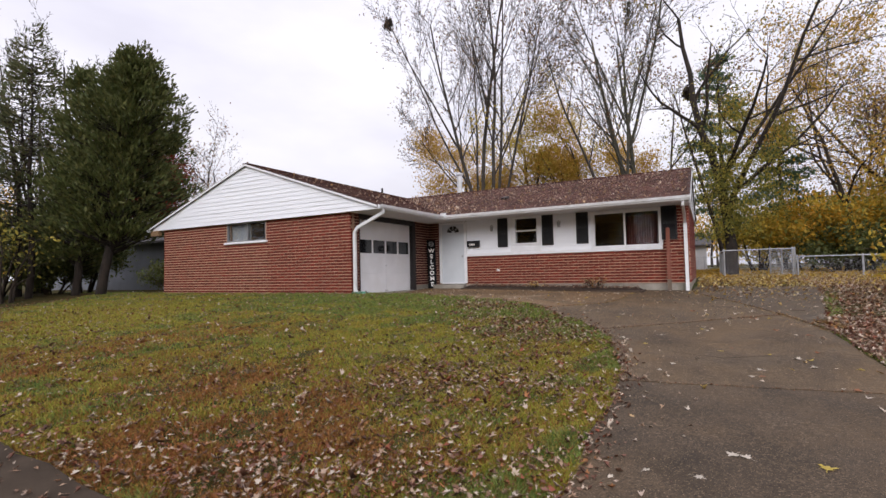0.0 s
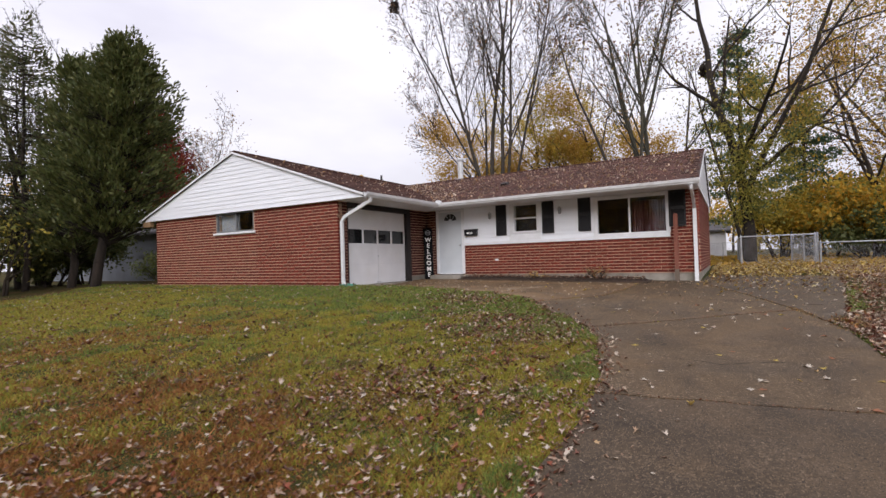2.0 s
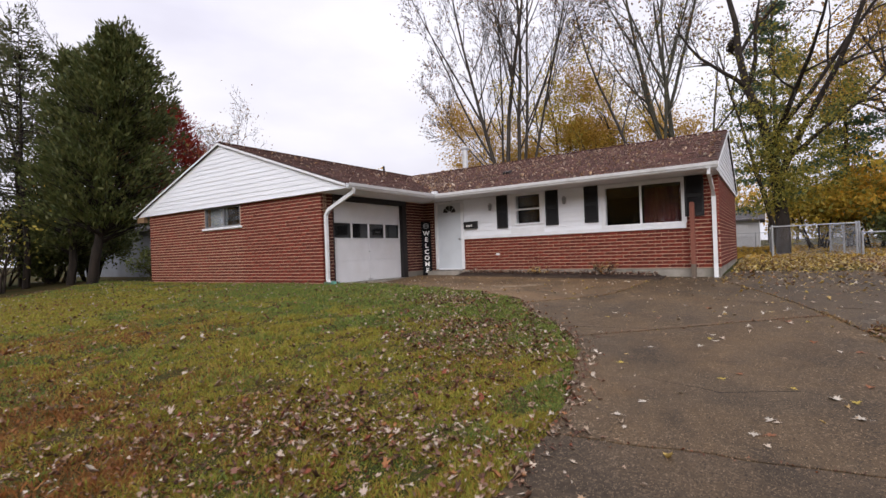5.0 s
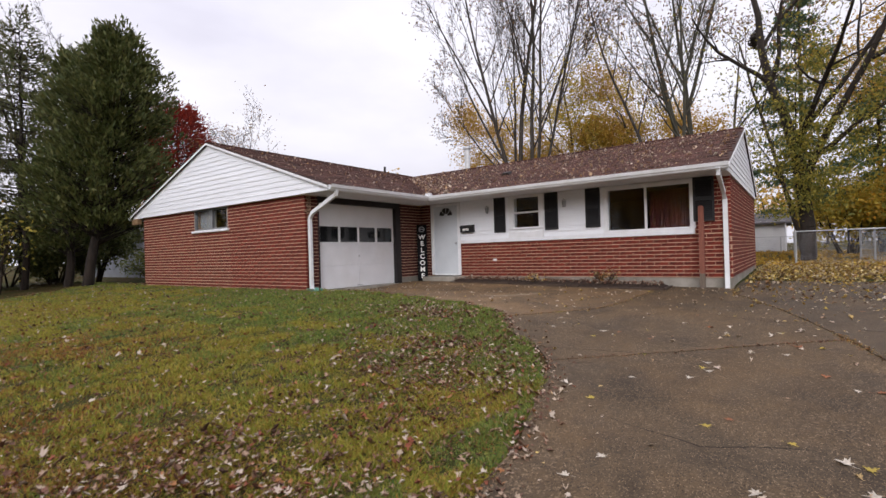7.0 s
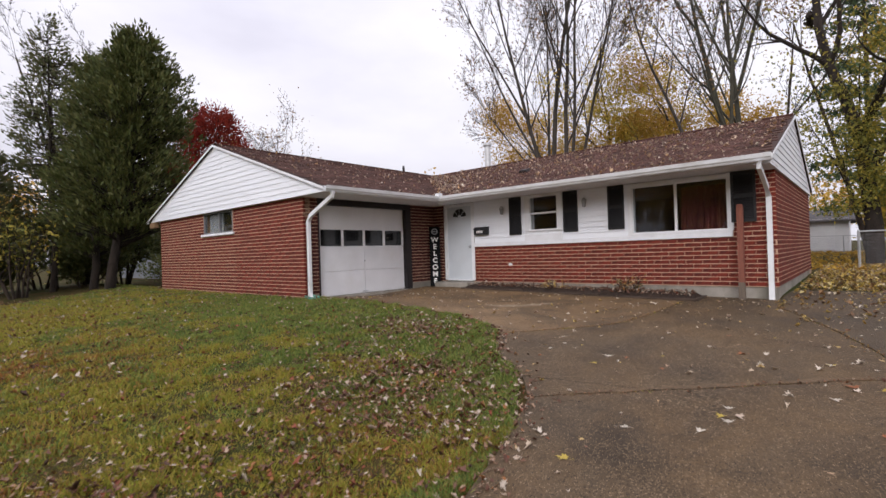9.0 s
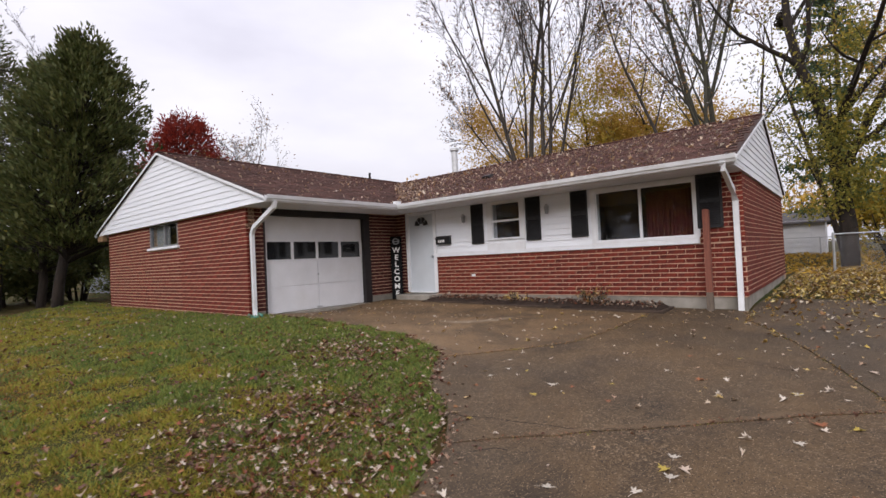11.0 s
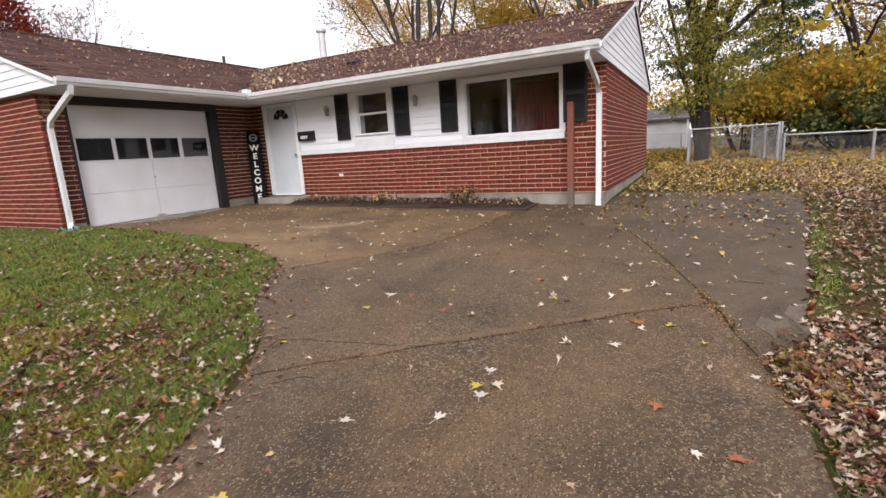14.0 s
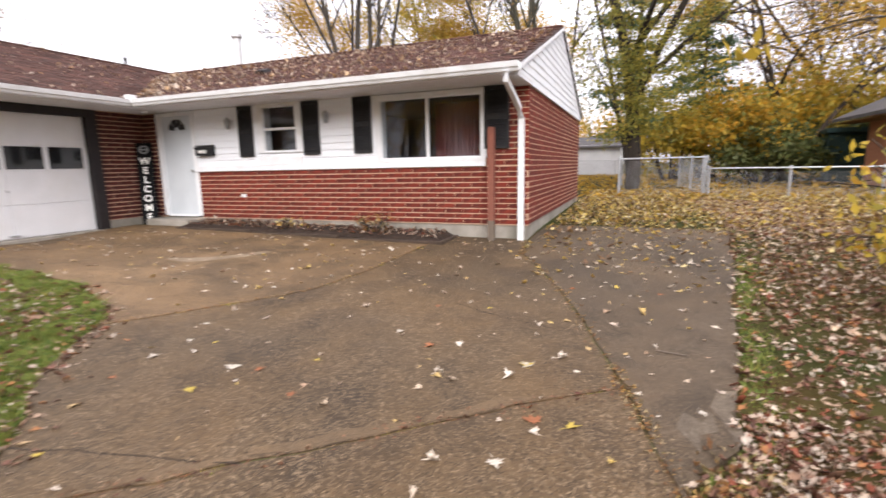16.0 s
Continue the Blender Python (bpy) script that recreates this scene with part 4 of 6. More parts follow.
# gutters and downspouts
gp = [(0, 0), (0.055, 0), (0.075, 0.035), (0.095, 0.05), (0.11, 0.10), (0.115, 0.115), (0.105, 0.118), (0.09, 0.055), (0.05, 0.012), (0.008, 0.012), (0.008, 0.118), (0, 0.118)]
part("gutter", prism([(-7.408 + a, 3.365 + b) for a, b in gp], "y", 10.42, 13.995), M_METAL, house, "white metal gutter")
part("gutter", prism([(13.998 - a, 3.365 + b) for a, b in gp], "x", -7.40, GXE + 0.05), M_METAL, house, "white metal gutter")
part("gutter", prism([(-17.795 - a, 3.33 + b) for a, b in gp], "y", 10.42, 22.2), M_METAL, house, "white metal gutter")
part("splash_guard", boxes([(-7.42, -7.27, 13.87, 13.885, 3.47, 3.56), (-7.285, -7.27, 13.885, 14.0, 3.47, 3.56)], 0.002), M_METAL, house, "white corner splash guard")
part("downspout", tube([(-7.36, 10.60, 3.37), (-7.37, 10.60, 3.27), (-8.30, 10.68, 2.93), (-8.42, 10.70, 2.80), (-8.42, 10.70, 1.22), (-8.36, 10.66, 1.13), (-8.22, 10.60, 1.09)], 0, square=(0.085, 0.065)), M_METAL, house, "white metal downspout")
part("downspout", tube([(-0.30, 13.93, 3.37), (-0.30, 13.95, 3.27), (-0.30, 14.78, 2.98), (-0.30, 14.92, 2.84), (-0.30, 14.92, 1.20), (-0.30, 14.90, 0.98)], 0, square=(0.085, 0.065)), M_METAL, house, "white metal downspout")

# flue, vent pipes
M_FLUE = material("pale_flue_metal", (0.66, 0.67, 0.68), (0.50, 0.51, 0.52), scale=6, rough=0.45, metal=0.2, bump=0.1)
flue = part("flue", tube([(-8.93, 18.40, 4.75), (-8.93, 18.40, 5.74)], 0.105, 16), M_FLUE, house, "pale grey metal flue with a cap")
part("flue_cap", tube([(-8.93, 18.40, 5.70), (-8.93, 18.40, 5.74), (-8.93, 18.40, 5.81), (-8.93, 18.40, 5.84)], [0.125, 0.155, 0.155, 0.07], 16), M_FLUE, flue)
part("flue_collar", tube([(-8.93, 18.40, 4.86), (-8.93, 18.40, 4.90), (-8.93, 18.40, 4.99)], [0.17, 0.16, 0.107], 16), M_FLUE, flue)
part("vent_pipe", tube([(-12.55, 17.8, 5.1), (-12.55, 17.8, 5.46)], 0.045, 10), M_BLACK, house, "black vent pipe on the roof")
part("roof_vent", prism([(-0.13, 0), (0.13, 0), (0.10, 0.10), (-0.10, 0.10)], "y", 0, 0.22), M_DARKTRIM, house, "small dark roof vent").matrix_basis = pose(-5.9, 15.75, main_z(15.75) - 0.02, math.degrees(math.atan(main_slope)), 0, 0)
part("outlet_cover", box(-5.94, -5.84, FY - 0.025, FY + 0.01, 1.63, 1.69, 0.004), M_TRIM, house, "small white vent cover")
part("soffit_light", tube([(-7.9, 14.6, SOFFIT - 0.04), (-7.9, 14.6, SOFFIT)], [0.05, 0.075], 12), M_TRIM, house, "small white soffit light")

lay(front_wall, brick_rows(-7.05, EX, 1.21, 2.14) + brick_rows(-0.88, EX, 2.15, SOFFIT - 0.01), lambda u: (u, FY + 0.03), 0, -3.0)
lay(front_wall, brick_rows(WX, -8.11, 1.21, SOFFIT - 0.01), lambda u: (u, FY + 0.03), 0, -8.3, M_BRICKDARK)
lay(wing_wall, brick_rows(LX, WX + 0.03, 1.03, SOFFIT - 0.01, [(-13.70, -11.82, 2.72, 3.4)]), lambda u: (u, WY + 0.03), 0, -9.0)
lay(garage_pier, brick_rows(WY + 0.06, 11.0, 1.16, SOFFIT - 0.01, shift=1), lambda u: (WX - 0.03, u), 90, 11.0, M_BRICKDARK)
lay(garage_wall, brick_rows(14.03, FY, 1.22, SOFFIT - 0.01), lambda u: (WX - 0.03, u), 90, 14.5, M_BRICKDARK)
lay(east_wall, brick_rows(FY + 0.06, 22.0, 1.21, 3.33, shift=1), lambda u: (EX - 0.03, u), 90, 15.0)


# ---- things by the house ----
def wall_lantern(x):
    w = empty("wall_lantern", (x, FY, 3.05), "small white wall lantern with clear glass on the siding", "lamp", "lanterns on the front wall")
    part("back_plate", box(x - 0.035, x + 0.035, FY - 0.028, FY - 0.01, 2.98, 3.14, 0.006), M_TRIM, w)
    part("arm", tube([(x, FY - 0.02, 3.08), (x, FY - 0.09, 3.16), (x, FY - 0.11, 3.15)], 0.009, 6), M_GALV, w)
    part("lantern_body", tube([(x, FY - 0.11, 2.95), (x, FY - 0.11, 2.97), (x, FY - 0.11, 3.10), (x, FY - 0.11, 3.16)], [0.03, 0.045, 0.06, 0.012], 6), M_BLIND, w, "clear ribbed glass")
    part("lantern_cap", tube([(x, FY - 0.11, 3.10), (x, FY - 0.11, 3.12), (x, FY - 0.11, 3.17)], [0.07, 0.06, 0.012], 6), M_GALV, w)


wall_lantern(-6.05)
wall_lantern(-3.80)

mail = empty("mailbox", (-6.74, FY, 2.47), "black metal wall mailbox with small white numbers", "mailbox")
part("box", prism([(FY - 0.012, 2.46), (FY - 0.10, 2.46), (FY - 0.11, 2.60), (FY - 0.05, 2.66), (FY - 0.012, 2.66)], "x", -6.97, -6.53), M_BLACK, mail)
part("lid", prism([(FY - 0.012, 2.662), (FY - 0.055, 2.662), (FY - 0.118, 2.60), (FY - 0.122, 2.605), (FY - 0.058, 2.672), (FY - 0.012, 2.672)], "x", -6.985, -6.515), M_BLACK, mail)
for i in range(4):
    part("number", box(-6.88 + i * 0.055, -6.845 + i * 0.055, FY - 0.113, FY - 0.108, 2.51, 2.575), M_WHITEINK, mail, "white number")

sign = empty("welcome_sign", (-8.30, 14.80, 1.06), "tall black wooden sign with white letters leaning by the door", "sign")
SGN = pose(-8.27, 14.74, 1.075, -5, 0, 40)
sb = part("board", box(-0.15, 0.15, -0.012, 0.012, 0, 1.70, 0.004), M_SIGN, None)
hold(sb, sign)
sb.matrix_basis = SGN


def letters(text, size, m, mat, parent, thick=0.002, name="letter"):
    cu = bpy.data.curves.new(name, 'FONT')
    cu.body, cu.size, cu.align_x, cu.align_y, cu.extrude = text, size, 'CENTER', 'CENTER', thick
    cu.offset = 0.006 * size / 0.2
    tmp = new("tmp", cu)
    me = bpy.data.meshes.new_from_object(tmp.evaluated_get(bpy.context.evaluated_depsgraph_get()))
    bpy.data.objects.remove(tmp)
    ob = new(name, me)
    me.materials.clear()
    finish(ob, mat, parent)
    ob.matrix_basis = m
    return ob


for i, ch in enumerate("WELCOME"):
    letters(ch, 0.195, SGN @ pose(0, -0.015, 1.315 - i * 0.196, 90, 0, 0), M_WHITEINK, sb)
wr = bmesh.new()
for k in range(24):
    a = k * math.tau / 24
    add_box(wr, 0.075 * math.cos(a) - 0.018, 0.075 * math.cos(a) + 0.018, -0.021, -0.012, 1.56 + 0.075 * math.sin(a) - 0.012, 1.56 + 0.075 * math.sin(a) + 0.012)
add_box(wr, -0.085, 0.085, -0.020, -0.012, 1.545, 1.575)
part("round_emblem", wr, M_BLIND, sb, "pale round painted emblem")
for o in sign.children_recursive:
    if o.parent == sb:
        o.matrix_parent_inverse = Matrix.Identity(4) if o.type == 'EMPTY' else SGN.inverted() if o.name.startswith("letter") else Matrix.Identity(4)

post = empty("wooden_post", (-0.74, 14.78, gz(-0.74, 14.78)), "weathered red-brown wooden post standing before the wall", "post")
part("shaft", prism([(-0.79, 1.30), (-0.69, 1.30), (-0.682, 2.70), (-0.70, 2.73), (-0.765, 2.735), (-0.782, 2.71)], "y", 14.735, 14.825), M_POST, post)
part("foot", prism([(-0.79, 0.93), (-0.685, 0.93), (-0.69, 1.299), (-0.79, 1.299)], "y", 14.736, 14.824), M_POSTBASE, post, "bare greyish wood at the foot")

splash = part("splash_block", prism([(-0.11, 0.0), (0.11, 0.0), (0.11, 0.06), (0.085, 0.06), (0.07, 0.02), (-0.07, 0.02), (-0.085, 0.06), (-0.11, 0.06)], "y", -0.25, 0.2), material("green_plastic", (0.10, 0.30, 0.22), (0.07, 0.22, 0.17), scale=6, rough=0.5), None)
splash.matrix_basis = pose(-8.15, 10.55, gz(-8.15, 10.55) + 0.01, 0, 0, 70)
tagged(splash, "green plastic splash block below the downspout", "splash block")

# planting bed
bedv, bedf = [], []
bx, by = np.linspace(-6.92, -1.42, 110), np.linspace(14.30, 14.99, 16)
rb = np.random.RandomState(8)
for j, y in enumerate(by):
    for i, x in enumerate(bx):
        e = min(1, (y - 14.30) / 0.12, (x + 6.92) / 0.15, (-1.42 - x) / 0.15)
        bedv.append((x, y, gz(x, y) + 0.02 + e * 0.055 + rb.rand() * 0.03))
for j in range(15):
    for i in range(109):
        a = j * 110 + i
        bedf.append((a, a + 1, a + 111, a + 110))
bed = raw("planting_bed", bedv, bedf, M_MULCH)
tagged(bed, "dark mulch planting bed with fallen leaves along the wall", "flower bed")
for x0, x1 in ((-6.95, -5.1), (-5.09, -3.25), (-3.24, -1.40)):
    g = gz((x0 + x1) / 2, 14.27)
    e = part("edging_timber", box(x0 + 0.004, x1 - 0.004, 14.235, 14.30, g - 0.06, g + 0.05, 0.01), M_TIMBER, bed, "dark weathered edging timber")
part("edging_timber", box(-1.42, -1.36, 14.24, 14.97, gz(-1.4, 14.6) - 0.05, gz(-1.4, 14.6) + 0.055, 0.01), M_TIMBER, bed)


# ---- trees ----
def tubes(segs, sides=5):
    """Vertices and faces of many tapered tubes: rows of (p0, p1, r0, r1)."""
    a = np.array([[*s[0], *s[1], s[2], s[3]] for s in segs])
    p0, p1, r0, r1 = a[:, 0:3], a[:, 3:6], a[:, 6], a[:, 7]
    d = p1 - p0
    d /= np.linalg.norm(d, axis=1, keepdims=True) + 1e-9
    ref = np.where(np.abs(d[:, 2:3]) < 0.9, np.array([[0, 0, 1.0]]), np.array([[1.0, 0, 0]]))
    u = np.cross(d, ref)
    u /= np.linalg.norm(u, axis=1, keepdims=True) + 1e-9
    v = np.cross(d, u)
    ang = np.arange(sides) * math.tau / sides
    ring = u[:, None, :] * np.cos(ang)[None, :, None] + v[:, None, :] * np.sin(ang)[None, :, None]
    lo = p0[:, None, :] + ring * r0[:, None, None]
    hi = p1[:, None, :] + ring * r1[:, None, None]
    verts = np.concatenate([lo, hi], axis=1).reshape(-1, 3)
    base = (np.arange(len(a)) * 2 * sides)[:, None]
    k = np.arange(sides)[None, :]
    k2 = (k + 1) % sides
    faces = np.stack([base + k, base + k2, base + sides + k2, base + sides + k], -1).reshape(-1, 4)
    return verts, faces


def norm(v):
    return v / (np.linalg.norm(v) + 1e-9)


def grow(segs, tips, p, d, length, r, level, rng, lift=0.05, wob=0.10, kids=4, spread=0.75, ratio=0.55, start=0.3, taper=0.72, slim=0.62):
    """One limb and, from it, its side limbs down to twigs."""
    n = max(3, min(9, int(length / 0.55)))
    p, d = np.array(p, float), norm(np.array(d, float))
    marks = []
    for i in range(n):
        d = norm(d + rng.normal(0, wob, 3) + np.array([0, 0, lift]))
        q = p + d * length / n
        ra, rb_ = r * (1 - taper * i / n), r * (1 - taper * (i + 1) / n)
        segs.append((p, q, max(ra, 0.006), max(rb_, 0.005)))
        marks.append((q, d.copy(), rb_, (i + 1) / n))
        p = q
    tips.append(p)
    if level <= 0:
        for q, *_ in marks[1::2]:
            tips.append(q)
        return
    for c in range(kids):
        f = start + (1 - start) * (c + rng.uniform(0.2, 0.9)) / kids
        q, dd, rr, _ = marks[min(n - 1, int(f * n))]
        side = norm(np.cross(dd, rng.normal(0, 1, 3)))
        nd = norm(dd * (1 - spread * 0.45) + side * spread * rng.uniform(0.6, 1.1))
        grow(segs, tips, q, nd, length * ratio * rng.uniform(0.75, 1.15) * (1.15 - 0.4 * f), rr * slim, level - 1, rng, lift, wob * 1.2, kids, spread, ratio, 0.25, taper, slim)


def leaf_cloud(centres, count, sigma, size, rng, droop=0.0):
    """Small bent leaves scattered round the centres."""
    c = np.array(centres)[rng.randint(0, len(centres), count)] + rng.normal(0, 1, (count, 3)) * np.array(sigma)
    a = rng.normal(0, 1, (count, 3))
    a /= np.linalg.norm(a, axis=1, keepdims=True)
    a[:, 2] -= droop
    b = np.cross(a, rng.normal(0, 1, (count, 3)))
    b /= np.linalg.norm(b, axis=1, keepdims=True) + 1e-9
    n = np.cross(a, b)
    s = size * rng.uniform(0.6, 1.35, (count, 1))
    v = np.stack([c - a * s, c + b * s * 0.55 + n * s * 0.15, c + a * s, c - b * s * 0.55 + n * s * 0.15], 1).reshape(-1, 3)
    f = np.arange(count * 4).reshape(-1, 4)
    return v, f


def tree(name, base, stems, label, bark, leaf=None, leaves=0, leaf_size=0.08, sigma=0.3, level=3, seed=1, kids=4, lift=0.05, wob=0.07, spread=0.75, ratio=0.5, start=0.3, droop=0.0, category="tree", group="", extra=None, least=0.006, slim=0.62):
    """A tree: stems are rows of (dx, dy of the foot, lean x, lean y, length, radius)."""
    rng = np.random.RandomState(seed)
    x, y = base
    z = gz(x, y)
    t = empty(name, (x, y, z), label, category, group)
    segs, tips = [], []
    for dx, dy, lx, ly, ln, r, *up in stems:
        foot = np.array([x + dx, y + dy, z - 0.2 + (up[0] if up else 0)])
        if up:
            thick = [q for q in segs if q[2] > 0.05] or segs
            near = min(thick, key=lambda q: float(np.sum((np.asarray(q[0]) - foot) ** 2)))
            foot, r = np.array(near[0]), min(r, near[2] * 0.9)
        grow(segs, tips, foot, (lx, ly, 1.0), ln, r, level, rng, lift, wob, kids, spread, ratio, start, 0.72, slim)
    segs = [(a, b, max(r0, least), max(r1, least * 0.8)) for a, b, r0, r1 in segs]
    thick = [s for s in segs if s[2] > 0.035]
    thin = [s for s in segs if s[2] <= 0.035]
    for lot, sides in ((thick, 8), (thin, 3)):
        if lot:
            v, f = tubes(lot, sides)
            ob = fast("trunk" if sides == 8 else "twig_mass", v, f, bark, t, smooth=sides == 8)
            if sides == 3:
                tagged(ob, kind="stuff")
    if leaf and leaves:
        v, f = leaf_cloud(tips, leaves, (sigma, sigma, sigma * 0.8), leaf_size, rng, droop)
        fast("crown", v, f, leaf, t)
    if extra:
        extra(t, rng, x, y, z)
    return t


# tall bare trees behind the house
def high_nest(t, rng, x, y, z):
    limb = [(x - 2.3, y, z + 10.4), (x - 4.6, y, z + 14.6), (x - 7.0, y, z + 18.8), (x - 8.9, y, z + 22.6)]
    part("nest_limb", tube(limb, [0.09, 0.07, 0.05, 0.03], 6), M_BARK, t)
    v, f = leaf_cloud([(x - 8.9, y, z + 22.5)], 380, (0.17, 0.17, 0.24), 0.13, rng)
    fast("leaf_nest", v, f, M_BARKDARK, t, "dark leaf nest high on an outer limb")


tree("bare_tree", (-15.0, 35.0), [(0.4, 0, -0.24, 0.0, 22, 0.20), (0.0, 0.2, -0.07, -0.05, 24, 0.22), (0.5, 0, 0.03, 0.05, 24, 0.20), (0.3, 0.1, 0.15, 0, 22, 0.17), (0.2, 0.1, 0.30, 0, 20, 0.15), (-0.3, 0.2, -0.16, 0.1, 21, 0.14), (-1.2, 0, -0.62, 0.0, 15, 0.10, 7.0), (-0.9, 0.2, -1.3, 0.1, 11, 0.07, 6.0), (0.9, 0.1, 0.75, 0.0, 11, 0.07, 8.0)],
     "tall bare grey tree with many upright stems", M_BARK, L_SPARSE, 4200, 0.09, 0.45, 3, 11, 9, 0.06, 0.035, 0.55, 0.36, 0.32, group="bare trees behind the house", least=0.012, slim=0.50, extra=high_nest)
tree("bare_tree", (-3.5, 34.0), [(-0.75, 0, -0.05, 0, 15, 0.15), (-0.25, 0.2, -0.06, 0.05, 17, 0.22), (-0.9, 0.2, -0.40, 0.0, 13, 0.15, 10.0), (-0.9, 0.2, 0.26, 0.0, 12, 0.14, 9.6), (-0.2, 0.4, 0.0, 0.0, 16, 0.20), (-0.2, 0.4, 0.34, 0.0, 12, 0.17, 9.4), (-0.2, 0.4, -0.2, 0.1, 10, 0.10, 11.0)],
     "tall bare tree with forked mossy trunks", M_BARKMOSS, L_SPARSE, 4200, 0.09, 0.45, 3, 23, 9, 0.06, 0.035, 0.55, 0.36, 0.34, group="bare trees behind the house", least=0.012, slim=0.50)
tree("bare_tree", (-4.1, 33.0), [(0, 0, -0.29, 0, 18, 0.13)], "slender leaning bare tree", M_BARK, L_SPARSE, 800, 0.09, 0.4, 2, 29, 8, 0.01, 0.035, 0.6, 0.3, 0.40, group="bare trees behind the house", least=0.010)


def nest(t, rng, x, y, z):
    v, f = leaf_cloud([(x - 1.55, y - 0.1, z + 10.1)], 420, (0.11, 0.11, 0.14), 0.10, rng)
    fast("leaf_nest", v, f, M_BARKDARK, t, "dark ball of dead leaves in the fork")


tree("bare_tree", (1.2, 30.0), [(0, 0, -0.17, 0, 10.6, 0.115), (-1.5, 0, 0.25, 0, 3.5, 0.05, 9.4)],
     "bare tree with a broken snag and knotted fork", M_BARKDARK, L_SPARSE, 200, 0.08, 0.3, 2, 31, 4, 0.03, 0.03, 0.42, 0.28, 0.6, group="bare trees behind the house", extra=nest, least=0.009)
tree("bare_tree", (-2.6, 30.3), [(0, 0, 0.235, 0, 9.5, 0.10), (2.05, 0, 0.85, 0, 6, 0.07, 8.5), (2.1, 0, 0.1, 0.1, 5, 0.06, 8.8)],
     "leaning dark bare tree beyond the house corner", M_BARKDARK, L_SPARSE, 300, 0.08, 0.3, 2, 33, 4, 0.03, 0.03, 0.42, 0.30, 0.55, group="bare trees behind the house", least=0.009)


def ivy(t, rng, x, y, z):
    cs = [(x + rng.normal(0, 0.40) + 0.06 * max(0, h - 5), y - 0.2 + rng.normal(0, 0.4), z + h) for h in np.linspace(2.0, 8.4, 60)]
    cs += [(x + 1.0 + 0.33 * h + rng.normal(0, 0.35), y + rng.normal(0, 0.4), z + 3.0 + h) for h in np.linspace(0, 4.5, 24)]
    cs += [(x + rng.normal(0, 1.1), y + rng.normal(0, 0.9), z + rng.uniform(1.9, 5.4)) for _ in range(46)]
    v, f = leaf_cloud(cs, 11000, (0.36, 0.36, 0.17), 0.058, rng, 0.3)
    fast("ivy", v, f, L_IVY, t, "yellow-green ivy up the trunk")


tree("ivy_tree", (1.25, 27.0), [(0, 0, 0.03, 0, 14, 0.27), (0.3, 0, 0.27, 0.0, 11, 0.15, 2.6), (-0.1, 0, -0.36, 0.05, 6, 0.05, 3.2), (0.9, 0.1, 1.25, 0.1, 7, 0.10, 4.2), (0.2, 0, 0.60, -0.2, 9, 0.10, 5.2), (-0.1, 0, -0.7, -0.1, 4.5, 0.045, 2.2)],
     "large dark tree wrapped in yellow-green ivy", M_BARKBLACK, L_IVY, 3600, 0.064, 0.36, 3, 41, 6, 0.01, 0.09, 0.75, 0.40, 0.25, extra=ivy, least=0.008)
tree("autumn_tree", (7.4, 32.5), [(0, 0, -0.12, 0, 11, 0.15), (0.1, 0, 0.25, -0.1, 11, 0.12), (0, 0.2, -0.45, -0.05, 9, 0.08, 3.2)],
     "big spreading tree with thinning ochre leaves", M_BARKDARK, L_OCHRE, 13500, 0.072, 0.5, 3, 47, 7, 0.03, 0.10, 0.75, 0.42, 0.25, group="autumn trees in the yard", least=0.008)
tree("autumn_tree", (16.0, 35.0), [(0, 0, -0.15, 0, 12, 0.24), (0, 0.1, 0.25, 0, 12, 0.2), (0, 0, -0.6, -0.1, 9, 0.13, 3.0)],
     "spreading bare tree with a few ochre leaves", M_BARKDARK, L_OCHRE, 5000, 0.075, 0.6, 3, 53, 8, 0.02, 0.13, 0.85, 0.46, 0.25, group="autumn trees in the yard", least=0.009)
tree("autumn_tree", (12.0, 40.0), [(0, 0, -0.1, 0, 13, 0.2), (0.2, 0, 0.25, 0, 12, 0.16), (-0.2, 0, -0.4, 0, 11, 0.12), (0, 0, 0.05, -0.2, 11, 0.1)],
     "tall tree with a haze of brown twigs and last leaves", M_BARKDARK, L_SPARSE, 10500, 0.085, 0.6, 3, 57, 8, 0.03, 0.09, 0.75, 0.42, 0.2, group="autumn trees in the yard", least=0.010)
for i, (x, y, h, w, n, lf) in enumerate([(-18.6, 43.0, 12.0, 1.0, 9500, L_OCHRE), (-13.0, 43.0, 14.5, 1.1, 5500, L_YELLOW), (-8.8, 44.0, 12.0, 1.0, 9500, L_OCHRE), (-16.0, 46.0, 9.5, 1.0, 4500, L_YELLOW), (-22.5, 46.0, 8.5, 1.0, 2600, L_OCHRE)]):
    tree("autumn_tree", (x, y), [(0, 0, -0.1, 0, h * 0.95, 0.2), (0.2, 0, 0.25, 0.1, h * 0.8, 0.15), (-0.2, 0, -0.35, 0, h * 0.75, 0.14)], "golden autumn tree beyond the roof", M_BARK, lf, int(n * 2.6), 0.090, 0.50, 2, 60 + i, 7, 0.04, 0.1, 0.8, 0.5, 0.3, group="golden trees beyond the house")


